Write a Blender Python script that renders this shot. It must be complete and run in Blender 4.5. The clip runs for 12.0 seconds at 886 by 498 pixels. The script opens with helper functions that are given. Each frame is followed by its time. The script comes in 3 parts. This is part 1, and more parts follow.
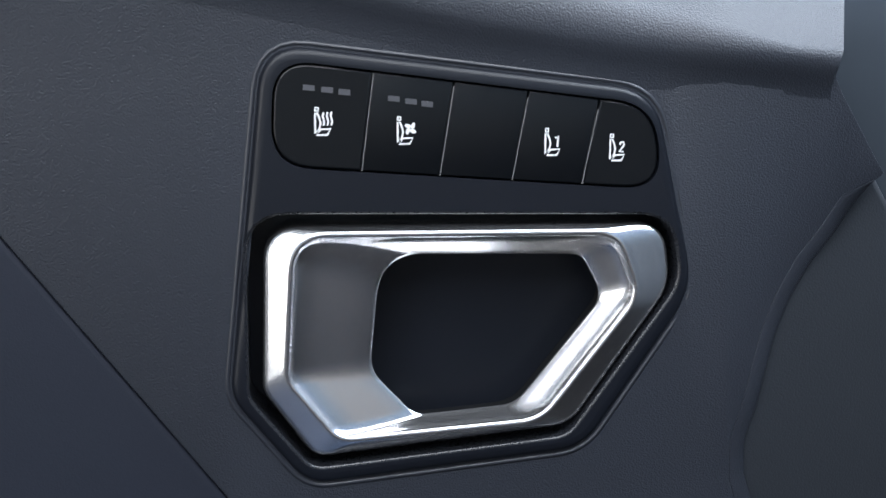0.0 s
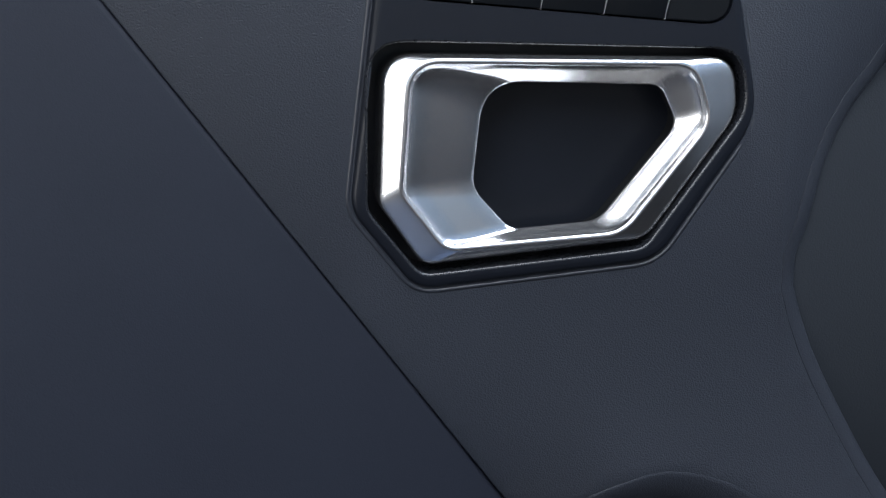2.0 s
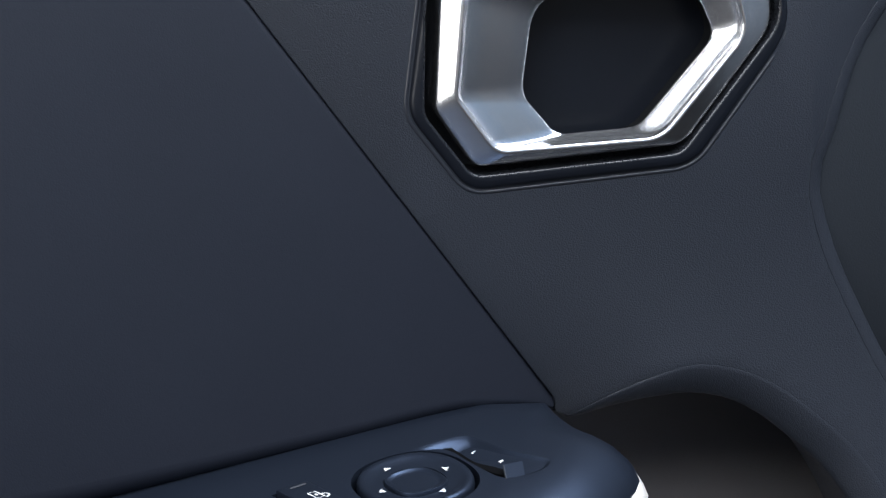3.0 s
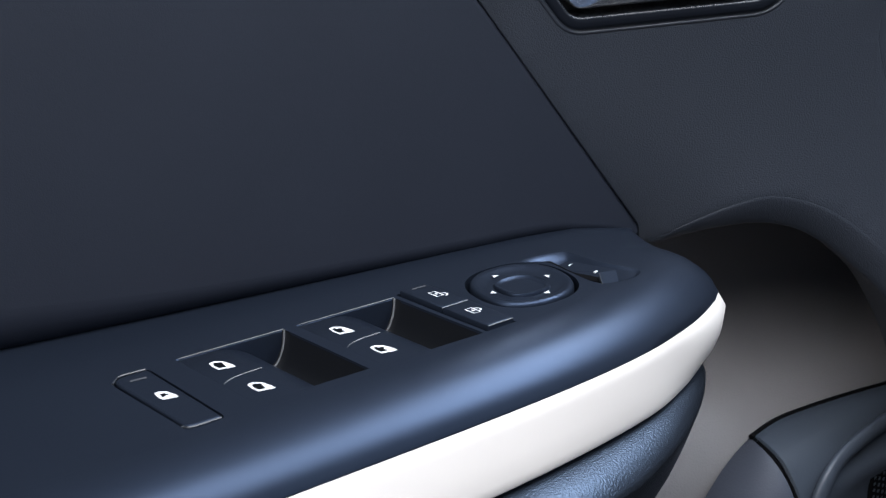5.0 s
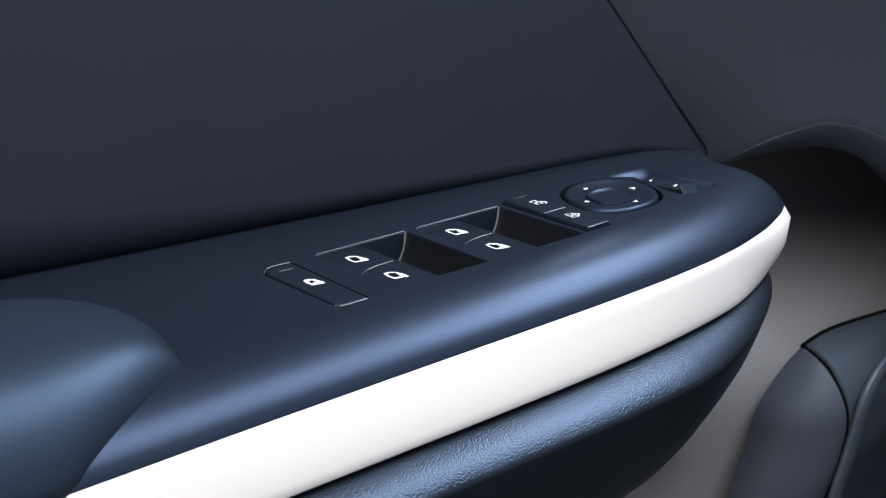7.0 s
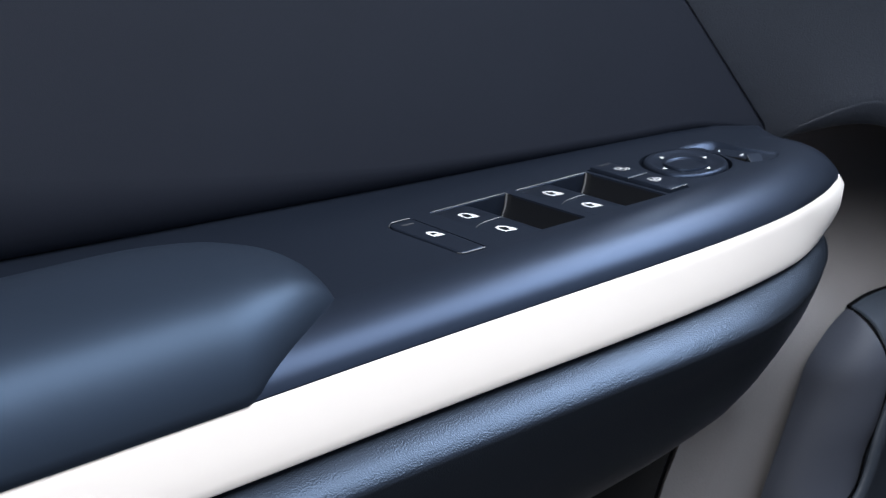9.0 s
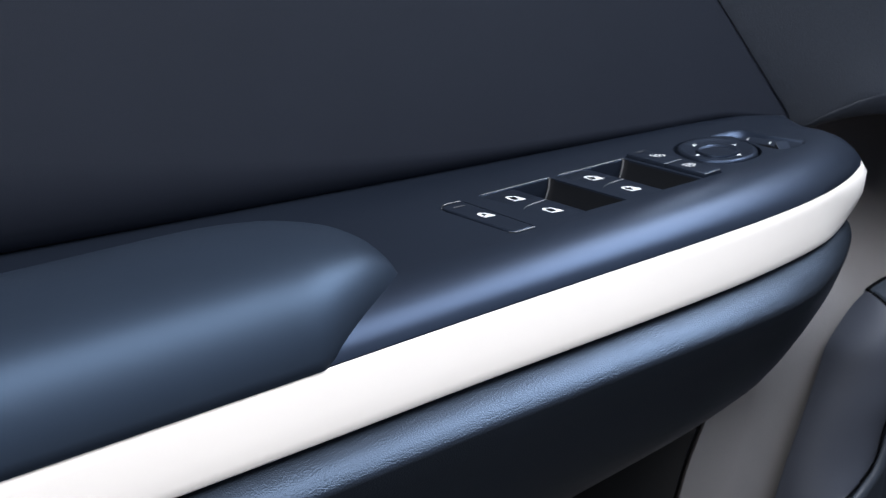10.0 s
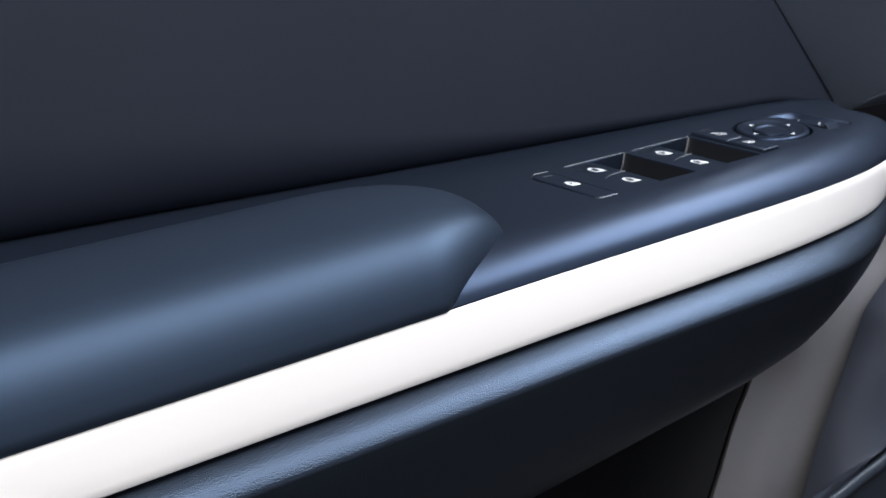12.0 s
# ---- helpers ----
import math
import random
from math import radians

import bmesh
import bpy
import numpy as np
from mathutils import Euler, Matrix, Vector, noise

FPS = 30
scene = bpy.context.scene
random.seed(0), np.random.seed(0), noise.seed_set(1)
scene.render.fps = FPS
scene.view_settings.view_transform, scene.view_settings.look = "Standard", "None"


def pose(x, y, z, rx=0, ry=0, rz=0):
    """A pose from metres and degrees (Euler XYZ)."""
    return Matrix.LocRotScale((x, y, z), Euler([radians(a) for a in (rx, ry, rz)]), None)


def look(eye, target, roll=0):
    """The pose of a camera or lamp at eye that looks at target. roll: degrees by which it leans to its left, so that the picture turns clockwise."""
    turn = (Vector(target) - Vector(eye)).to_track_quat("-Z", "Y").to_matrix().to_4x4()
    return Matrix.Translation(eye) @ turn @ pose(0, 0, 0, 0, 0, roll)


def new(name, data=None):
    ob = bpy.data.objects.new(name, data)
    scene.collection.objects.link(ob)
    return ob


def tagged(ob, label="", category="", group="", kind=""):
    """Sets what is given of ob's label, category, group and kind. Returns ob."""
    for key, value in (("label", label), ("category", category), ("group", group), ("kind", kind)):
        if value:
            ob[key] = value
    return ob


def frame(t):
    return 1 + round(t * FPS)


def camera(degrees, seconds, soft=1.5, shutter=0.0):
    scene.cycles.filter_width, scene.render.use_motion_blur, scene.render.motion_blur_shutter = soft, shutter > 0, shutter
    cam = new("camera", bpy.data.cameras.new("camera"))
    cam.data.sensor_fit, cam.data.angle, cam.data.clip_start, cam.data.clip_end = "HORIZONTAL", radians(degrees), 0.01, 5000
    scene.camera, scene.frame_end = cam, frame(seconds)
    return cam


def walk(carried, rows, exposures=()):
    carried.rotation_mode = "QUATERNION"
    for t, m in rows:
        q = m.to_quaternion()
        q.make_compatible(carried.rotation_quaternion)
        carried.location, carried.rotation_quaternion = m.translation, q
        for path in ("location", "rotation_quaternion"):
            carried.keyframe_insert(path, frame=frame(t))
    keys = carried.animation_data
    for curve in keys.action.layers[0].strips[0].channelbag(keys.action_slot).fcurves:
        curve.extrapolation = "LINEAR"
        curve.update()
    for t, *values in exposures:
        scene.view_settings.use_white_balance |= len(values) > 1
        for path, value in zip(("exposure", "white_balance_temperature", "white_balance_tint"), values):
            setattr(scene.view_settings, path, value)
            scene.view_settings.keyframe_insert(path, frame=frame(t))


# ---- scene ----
# ---- camera ----
cam = camera(40.4, 12.0, soft=1.2)
PATH = [
    (0, 0.0449, -0.3606, 1.0167, -30.81, -10.07, 3.21),
    (0.5, 0.0235, -0.3637, 1.0108, -31.66, -10.94, 2.95),
    (1, 0.0010, -0.3670, 1.0043, -32.48, -11.89, 2.76),
    (1.5, -0.0218, -0.3705, 0.9972, -33.21, -12.84, 2.60),
    (2, -0.0441, -0.3742, 0.9903, -33.77, -13.90, 2.45),
    (2.5, -0.0659, -0.3800, 0.9845, -34.12, -15.13, 2.36),
    (3, -0.0875, -0.3894, 0.9804, -34.17, -16.46, 2.27),
    (3.2, -0.0951, -0.3934, 0.9793, -34.06, -16.95, 2.24),
    (3.5, -0.1053, -0.3994, 0.9775, -33.80, -17.73, 2.22),
    (4, -0.1203, -0.4094, 0.9746, -33.21, -19.06, 2.23),
    (4.5, -0.1352, -0.4192, 0.9722, -32.64, -20.31, 2.26),
    (4.8, -0.1451, -0.4250, 0.9710, -32.40, -20.96, 2.28),
    (5, -0.1523, -0.4288, 0.9704, -32.31, -21.34, 2.29),
    (5.5, -0.1719, -0.4373, 0.9687, -32.26, -22.09, 2.28),
    (6, -0.1919, -0.4455, 0.9689, -32.23, -22.74, 2.23),
    (6.5, -0.2129, -0.4541, 0.9684, -32.24, -22.81, 2.19),
    (7, -0.2334, -0.4623, 0.9698, -32.26, -22.81, 2.19),
    (7.2, -0.2416, -0.4659, 0.9705, -32.27, -22.82, 2.19),
    (7.5, -0.2541, -0.4716, 0.9716, -32.25, -22.82, 2.19),
    (8, -0.2752, -0.4814, 0.9739, -32.19, -22.79, 2.20),
    (8.5, -0.2965, -0.4913, 0.9766, -32.11, -22.75, 2.20),
    (8.8, -0.3096, -0.4971, 0.9782, -32.08, -22.73, 2.20),
    (9, -0.3183, -0.5009, 0.9794, -32.07, -22.72, 2.19),
    (9.5, -0.3405, -0.5099, 0.9823, -32.11, -22.72, 2.17),
    (10, -0.3626, -0.5199, 0.9854, -32.10, -22.72, 2.15),
    (10.5, -0.3852, -0.5307, 0.9888, -32.05, -22.70, 2.12),
    (11, -0.4081, -0.5410, 0.9924, -32.03, -22.70, 2.05),
    (11.5, -0.4297, -0.5517, 0.9961, -31.92, -22.77, 1.96),
    (12, -0.4513, -0.5619, 0.9995, -31.83, -22.79, 1.89),
]
cam.data.dof.use_dof = True
cam.data.dof.focus_distance = 0.55
cam.data.dof.aperture_fstop = 19.0
walk(cam, [(t, pose(x, y, z, 90 + pitch, roll, yaw)) for t, x, y, z, yaw, pitch, roll in PATH])

# ---- light ----
world = bpy.data.worlds.new("sky")
scene.world = world
world.use_nodes = True
sky = world.node_tree.nodes.new("ShaderNodeTexSky")
sky.sky_type, sky.sun_disc = "NISHITA", False
sky.sun_elevation, sky.sun_rotation = radians(50), radians(60)
world.node_tree.links.new(sky.outputs[0], world.node_tree.nodes["Background"].inputs[0])
world.node_tree.nodes["Background"].inputs[1].default_value = 0.11
scene.view_settings.exposure = 0.1


def area_light(name, eye, target, wide, high, power, color):
    """A rectangular lamp that lights the cabin from one side."""
    data = bpy.data.lights.new(name, "AREA")
    data.shape, data.size, data.size_y, data.energy, data.color = "RECTANGLE", wide, high, power, color
    ob = new(name, data)
    ob.matrix_world = look(eye, target)
    return ob


area_light("roof_glass_daylight", (-0.17, -0.42, 1.49), (-0.17, -0.42, 0.5), 1.26, 0.54, 16.0, (0.89, 0.94, 1.02))
area_light("windscreen_daylight", (0.61, -0.25, 1.425), (0.06, -0.25, 0.685), 0.60, 0.26, 8.2, (0.78, 0.89, 1.03))
# Added fill from the rear; the wall behind it has no opening.
area_light("rear_fill_light", (-1.45, -0.5, 1.05), (0.1, -0.4, 0.95), 0.72, 0.75, 9.4, (0.97, 0.98, 1.0))


# ---- materials ----
def material(name, color, rough=0.5, metal=0.0, grain=0.0, cell=0.0012, mottle=0.12, spec=0.5, sheen=(1, 1, 1), vary=0.05):
    """A plastic, hide or metal: mottled colour, uneven gloss and a fine pebbled relief."""
    m = bpy.data.materials.new(name)
    m.use_nodes = True
    n, l = m.node_tree.nodes, m.node_tree.links
    b = n["Principled BSDF"]
    b.inputs["Metallic"].default_value = metal
    b.inputs["Specular IOR Level"].default_value = spec
    b.inputs["Specular Tint"].default_value = (*sheen, 1)
    co = n.new("ShaderNodeTexCoord")
    big = n.new("ShaderNodeTexNoise")
    big.inputs["Scale"].default_value, big.inputs["Detail"].default_value = 14.0, 5.0
    l.new(co.outputs["Object"], big.inputs["Vector"])
    fine = n.new("ShaderNodeTexNoise")
    fine.inputs["Scale"].default_value, fine.inputs["Detail"].default_value = 900.0, 2.0
    l.new(co.outputs["Object"], fine.inputs["Vector"])
    mix = n.new("ShaderNodeMix")
    mix.data_type = "RGBA"
    dark, light = [tuple(c * k for c in color) + (1,) for k in (1 - mottle, 1 + mottle)]
    mix.inputs[6].default_value, mix.inputs[7].default_value = dark, light
    l.new(big.outputs["Fac"], mix.inputs[0])
    l.new(mix.outputs[2], b.inputs["Base Color"])
    span = n.new("ShaderNodeMapRange")
    span.inputs["To Min"].default_value, span.inputs["To Max"].default_value = rough - vary, rough + vary
    l.new(fine.outputs["Fac"], span.inputs["Value"])
    l.new(span.outputs[0], b.inputs["Roughness"])
    if grain:
        vor = n.new("ShaderNodeTexVoronoi")
        vor.feature = "SMOOTH_F1"
        vor.inputs["Scale"].default_value = 1 / cell
        l.new(co.outputs["Object"], vor.inputs["Vector"])
        bump = n.new("ShaderNodeBump")
        bump.inputs["Strength"].default_value, bump.inputs["Distance"].default_value = grain, cell * 0.35
        bump.invert = True
        l.new(vor.outputs["Distance"], bump.inputs["Height"])
        l.new(bump.outputs[0], b.inputs["Normal"])
    return m


ELBOW = material("soft_elbow_plastic", (0.0125, 0.0170, 0.0255), 0.43, spec=0.58, grain=0.015, cell=0.0005, sheen=(0.47, 0.68, 1.0))
HIDE = material("grained_soft_trim", (0.0182, 0.0213, 0.0288), 0.46, spec=0.42, grain=1.0, cell=0.00065)
INSERT = material("smooth_dark_insert", (0.0116, 0.0137, 0.0204), 0.6, spec=0.14, grain=0.15, cell=0.0006)
SOFT = material("satin_blue_black_plastic", (0.0092, 0.0118, 0.0178), 0.35, spec=0.58, grain=0.015, cell=0.0005, sheen=(0.46, 0.63, 1.0))
PADHIDE = material("grained_pad_hide", (0.0090, 0.0106, 0.0138), 0.34, spec=0.72, grain=0.6, cell=0.0008, sheen=(0.52, 0.70, 1.0))
SATIN = material("satin_bezel_plastic", (0.0065, 0.008, 0.012), 0.36, spec=0.3)
GLOSS = material("switch_black", (0.0030, 0.0038, 0.0051), 0.34, spec=0.28)
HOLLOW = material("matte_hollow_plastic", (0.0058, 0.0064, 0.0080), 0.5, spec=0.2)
GROOVE = material("groove_black", (0.003, 0.003, 0.0035), 0.9, spec=0.06)
CHROME = material("satin_chrome", (0.84, 0.84, 0.85), 0.26, metal=1.0, mottle=0.02, vary=0.006)
GLEAM = material("polished_black_edge", (0.012, 0.013, 0.016), 0.28, spec=0.6)
LIP = material("pressed_trim_lip", (0.0205, 0.023, 0.030), 0.34, spec=0.6)
CAVITY = material("matte_black_recess", (0.006, 0.0065, 0.0075), 0.6, spec=0.2)
# Paler than the switches: paints the bright highlight along their edges.
EDGE = material("switch_edge_glint", (0.034, 0.037, 0.043), 0.34, spec=0.6)
WHITE = material("ivory_trim", (0.725, 0.66, 0.605), 0.5, spec=0.3, mottle=0.02)
PRINT = material("white_print", (0.74, 0.74, 0.74), 0.5, mottle=0.02)
PRINT_GREY = material("grey_edge", (0.16, 0.16, 0.165), 0.5)
WING = material("dark_hard_trim", (0.0185, 0.0215, 0.0262), 0.5, spec=0.4, grain=0.4, cell=0.0008)
LENS = material("unlit_lamp_lens", (0.065, 0.067, 0.075), 0.4)
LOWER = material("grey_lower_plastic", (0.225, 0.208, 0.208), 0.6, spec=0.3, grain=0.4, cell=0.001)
POD = material("dark_pod_plastic", (0.040, 0.048, 0.062), 0.42, spec=0.5, grain=0.3, cell=0.0009)
CHEEK = material("grey_cheek_plastic", (0.052, 0.057, 0.074), 0.55, spec=0.3, grain=0.3, cell=0.0009)
ROOFING = material("pale_headlining", (0.45, 0.45, 0.46), 0.9)
TRIM_BEIGE = material("pale_far_trim", (0.58, 0.51, 0.45), 0.6)
WARM = material("warm_footwell_trim", (0.24, 0.2, 0.165), 0.7)
DASH = material("blue_grey_dash", (0.05, 0.062, 0.078), 0.55)
CARPET = material("dark_carpet", (0.03, 0.03, 0.032), 0.95, grain=0.8, cell=0.003)


# ---- building helpers ----
def finish(bm, name, mat, parent=None, label="", smooth=40):
    bmesh.ops.recalc_face_normals(bm, faces=bm.faces[:])
    me = bpy.data.meshes.new(name)
    bm.to_mesh(me)
    bm.free()
    me.materials.append(mat)
    me.set_sharp_from_angle(angle=radians(smooth))
    for p in me.polygons:
        p.use_smooth = len(p.vertices) < 12
    ob = new(name, me)
    if parent:
        ob.parent = parent
    if label:
        tagged(ob, label)
    return ob


def part(name, bm, mat, parent, label="", smooth=40):
    return finish(bm, name, mat, parent, label, smooth)


def thing(name, label, category, group="", kind=""):
    return tagged(new(name), label, category, group, kind)


def rounded(corners, radii, seg=6):
    """A closed outline with its corners rounded; counter-clockwise or clockwise as given."""
    out, n = [], len(corners)
    for i, c in enumerate(corners):
        r = radii[i] if hasattr(radii, "__len__") else radii
        p, a, b = Vector(c), Vector(corners[i - 1]), Vector(corners[(i + 1) % n])
        u, v = (a - p).normalized(), (b - p).normalized()
        half = u.angle(v) / 2
        cut = min(r / math.tan(half), 0.48 * (a - p).length, 0.48 * (b - p).length)
        s, e = p + u * cut, p + v * cut
        for k in range(seg + 1):
            f = k / seg
            q = s.lerp(p, f).lerp(p.lerp(e, f), f)
            out.append((q.x, q.y))
    return out


def area2(poly):
    return sum(a[0] * b[1] - b[0] * a[1] for a, b in zip(poly, poly[1:] + poly[:1]))


def inset(poly, d):
    """The outline moved inwards by d."""
    sign, n, out = (1 if area2(poly) > 0 else -1), len(poly), []
    for i, c in enumerate(poly):
        p = Vector(c)
        e1, e2 = p - Vector(poly[i - 1]), Vector(poly[(i + 1) % n]) - p
        if e1.length < 1e-9 or e2.length < 1e-9:
            out.append((p.x, p.y))
            continue
        e1.normalize(), e2.normalize()
        n1, n2 = Vector((-e1.y, e1.x)) * sign, Vector((-e2.y, e2.x)) * sign
        m = n1 + n2
        m = m / max(m.length_squared / 2, 0.35)
        out.append((p.x + m.x * d, p.y + m.y * d))
    return out


def clip(poly, p, q):
    """The part of the outline to the left of the line from p to q."""
    side = lambda c: (q[0] - p[0]) * (c[1] - p[1]) - (q[1] - p[1]) * (c[0] - p[0])
    out = []
    for a, b in zip(poly, poly[1:] + poly[:1]):
        sa, sb = side(a), side(b)
        if sa >= 0:
            out.append(a)
        if sa * sb < 0:
            f = sa / (sa - sb)
            out.append((a[0] + f * (b[0] - a[0]), a[1] + f * (b[1] - a[1])))
    return out


def loft(loops, cap0=True, cap1=True, closed=True):
    """One skin through a row of loops of equal length."""
    bm = bmesh.new()
    rows = [[bm.verts.new(p) for p in loop] for loop in loops]
    n = len(rows[0])
    for a, b in zip(rows, rows[1:]):
        for i in range(n if closed else n - 1):
            j = (i + 1) % n
            bm.faces.new((a[i], a[j], b[j], b[i]))
    if cap0:
        bm.faces.new(rows[0])
    if cap1:
        bm.faces.new(rows[-1])
    bmesh.ops.remove_doubles(bm, verts=bm.verts[:], dist=1e-6)
    return bm


def prism(poly, at, low, high, bevel=0.0, steps=3):
    """A plate on the outline from depth low to high, its upper rim rounded. at(u, v, d) gives the place."""
    rings = [(0.0, low), (0.0, high - bevel)]
    if bevel:
        for k in range(1, steps + 1):
            a = math.pi / 2 * k / steps
            rings.append((bevel * (1 - math.cos(a)), high - bevel + bevel * math.sin(a)))
    return loft([[at(u, v, d) for u, v in (inset(poly, i) if i else poly)] for i, d in rings])


def carve(ob, cutters):
    """Cuts the volumes of the bmeshes out of the mesh."""
    made = []
    for bm in cutters:
        bmesh.ops.recalc_face_normals(bm, faces=bm.faces[:])
        me = bpy.data.meshes.new("cutter")
        bm.to_mesh(me)
        bm.free()
        c = new("cutter", me)
        made.append(c)
        mod = ob.modifiers.new("cut", "BOOLEAN")
        mod.object, mod.operation, mod.solver = c, "DIFFERENCE", "EXACT"
    deps = bpy.context.evaluated_depsgraph_get()
    me = bpy.data.meshes.new_from_object(ob.evaluated_get(deps))
    ob.modifiers.clear()
    ob.data = me
    me.set_sharp_from_angle(angle=radians(35))
    flat = max(me.polygons, key=lambda p: p.area).normal.copy()
    for p in me.polygons:
        p.use_smooth = len(p.vertices) < 12 and abs(p.normal.dot(flat)) < 0.9998
    for c in made:
        old = c.data
        bpy.data.objects.remove(c)
        bpy.data.meshes.remove(old)


def curve_at(keys, x):
    """A smooth line through (x, value) keys."""
    xs, ys = [k[0] for k in keys], [k[1] for k in keys]
    if x <= xs[0] or x >= xs[-1]:
        return ys[0] if x <= xs[0] else ys[-1]
    i = max(k for k in range(len(xs) - 1) if xs[k] <= x)
    slope = [(ys[min(k + 1, len(xs) - 1)] - ys[max(k - 1, 0)]) / (xs[min(k + 1, len(xs) - 1)] - xs[max(k - 1, 0)]) for k in range(len(xs))]
    h = xs[i + 1] - xs[i]
    f = (x - xs[i]) / h
    return ((1 + 2 * f) * (1 - f) ** 2 * ys[i] + f * (1 - f) ** 2 * h * slope[i] + f * f * (3 - 2 * f) * ys[i + 1] + f * f * (f - 1) * h * slope[i + 1])


def spline(points, n):
    """n places evenly spaced along a smooth line through the points."""
    t = [0.0]
    for a, b in zip(points, points[1:]):
        t.append(t[-1] + math.dist(a, b))
    return [tuple(curve_at([(s, p[k]) for s, p in zip(t, points)], t[-1] * i / (n - 1)) for k in range(len(points[0]))) for i in range(n)]


# The slanted trim face that carries the handle: u forwards, v up, d proud into the cabin.
TURN = radians(22.5)
ORIGIN, ALONG, PROUD = Vector((0.218, 0.0485, 0.90)), Vector((math.cos(TURN), -math.sin(TURN), 0)), Vector((-math.sin(TURN), -math.cos(TURN), 0))


def face(u, v, d=0.0):
    return ORIGIN + ALONG * u + PROUD * d + Vector((0, 0, v))


def top(x, y, d=0.0):
    return Vector((x, y, 0.75 + d))


# ---- door trim ----
WELL = rounded([(-0.0155, 0.0562), (0.1465, 0.0438), (0.1490, 0.0170), (0.1020, -0.0405), (0.0018, -0.0432), (-0.0195, -0.0135)], [0.016, 0.016, 0.020, 0.012, 0.010, 0.012])
BEZEL = inset(rounded([(-0.004, 0.1172), (0.141, 0.091), (0.1545, 0.014), (0.108, -0.0462), (0.000, -0.0494), (-0.0262, -0.0125)], [0.016, 0.022, 0.03, 0.022, 0.016, 0.018]), -0.001)
BANK = rounded([(-0.001, 0.112), (0.141, 0.0865), (0.143, 0.0535), (-0.005, 0.073)], [0.014, 0.020, 0.013, 0.016], 8)

seam = [(-0.0660 - 0.667 * v, v) for v in (0.2, 0.13, 0.06, -0.01, -0.08, -0.157)]
arch = spline([(0.0385, -0.1650), (0.0462, -0.1704), (0.068, -0.1653), (0.0833, -0.1625), (0.0985, -0.1614), (0.114, -0.1632), (0.128, -0.1675), (0.143, -0.1762), (0.158, -0.189), (0.176, -0.207), (0.194, -0.238), (0.21, -0.275)], 30)
crease = spline([(0.29, -0.275), (0.255, -0.226), (0.2155, -0.1621), (0.1984, -0.1273), (0.185, -0.0969), (0.1778, -0.0735), (0.1752, -0.0595), (0.1775, -0.0490), (0.1824, -0.0365), (0.1906, -0.0100), (0.2028, 0.0130), (0.215, 0.0273), (0.2246, 0.0406), (0.2345, 0.0515)], 26)
edge = spline([(0.236, 0.053), (0.2309, 0.061), (0.2238, 0.0734), (0.2167, 0.0848), (0.2125, 0.0935)], 6)
brow = spline([(0.2109, 0.0952), (0.196, 0.0976), (0.1733, 0.1011), (0.1509, 0.1043), (0.1289, 0.1078), (0.1073, 0.1122), (0.0651, 0.1215), (0.0325, 0.1309), (-0.05, 0.152), (-0.18, 0.175)], 44)


def beside(points, reach):
    """A line beside the given one, on its left, at reach(f) metres for the fraction f along it."""
    out = []
    for i, q in enumerate(points):
        d = (Vector(points[min(i + 1, len(points) - 1)]) - Vector(points[max(i - 1, 0)])).normalized()
        w = reach(i / (len(points) - 1))
        out.append((q[0] - d.y * w, q[1] + d.x * w))
    return out


def fore_part(u):
    """0 round the handle, 1 in front of it."""
    f = min(1, max(0, (u - 0.14) / 0.03))
    return f * f * (3 - 2 * f)


def bend(u, v):
    """How far the trim bows out of its plane: it flares towards the arch and leans in under the shoulder."""
    lean = fore_part(u) * 1.3 * max(0, v - curve_at(brow[::-1], min(u, 0.21)) + 0.05) ** 2
    lean -= fore_part(u) * 0.004 * math.sin(math.pi * min(1, max(0, (v + 0.04) / 0.135))) ** 2
    return lean + 1.0 * max(0, v - 0.105) ** 2 + 1.15 * max(0, -0.056 - v) ** 2 * min(1, max(0, (u + 0.0667 + 0.667 * v) / 0.06))


def rolled_edge(line, inner, drop, name, mat, label):
    """A soft roll from the flat of the trim down to its edge, with a turned-in hem."""
    rows = []
    for a, b in zip(inner, line):
        prof = [(-0.04, -0.004), (-0.04, -0.0004), (0.0, 0.0), (0.12, -0.015), (0.25, -0.07), (0.4, -0.17), (0.6, -0.38), (0.8, -0.68), (0.92, -0.92), (0.98, -1.2), (1.0, -1.6)]
        rows.append([face(a[0] + f * (b[0] - a[0]), a[1] + f * (b[1] - a[1]), bend(*a) + (g if f < 0 else g * drop)) for f, g in prof] + [face(*b, -drop - 0.016), face(*a, -drop - 0.016)])
    return tagged(finish(loft(rows), name, mat, smooth=50), label, "door trim", kind="structure")


arch_in = beside(arch, lambda f: 0.0015 + 0.016 * min(1, f / 0.3))
crease_in = beside(crease, lambda f: 0.0075)
crease_in[-1] = crease[-1]
outline = seam + arch_in[:-2] + [(0.245, -0.262)] + crease_in[2:] + edge + brow
bm = prism(outline, face, -0.03, 0.0, 0.0006)
for k in range(1, 26):
    for place, way in ((face(0.0, -0.05 - 0.009 * k), Vector((0, 0, 1))), (face(0.0, 0.1 + 0.005 * k), Vector((0, 0, 1))), (face(-0.06 + 0.012 * k, 0.0), ALONG)):
        bmesh.ops.bisect_plane(bm, geom=bm.verts[:] + bm.edges[:] + bm.faces[:], plane_co=place, plane_no=way)
for v in bm.verts:
    out = v.co - ORIGIN
    if out.dot(PROUD) > -0.01:
        v.co += PROUD * bend(out.dot(ALONG), out.z)
upper = tagged(finish(bm, "wall_upper_trim", HIDE), "dark grained soft trim of a car door round its handle", "door trim", kind="structure")
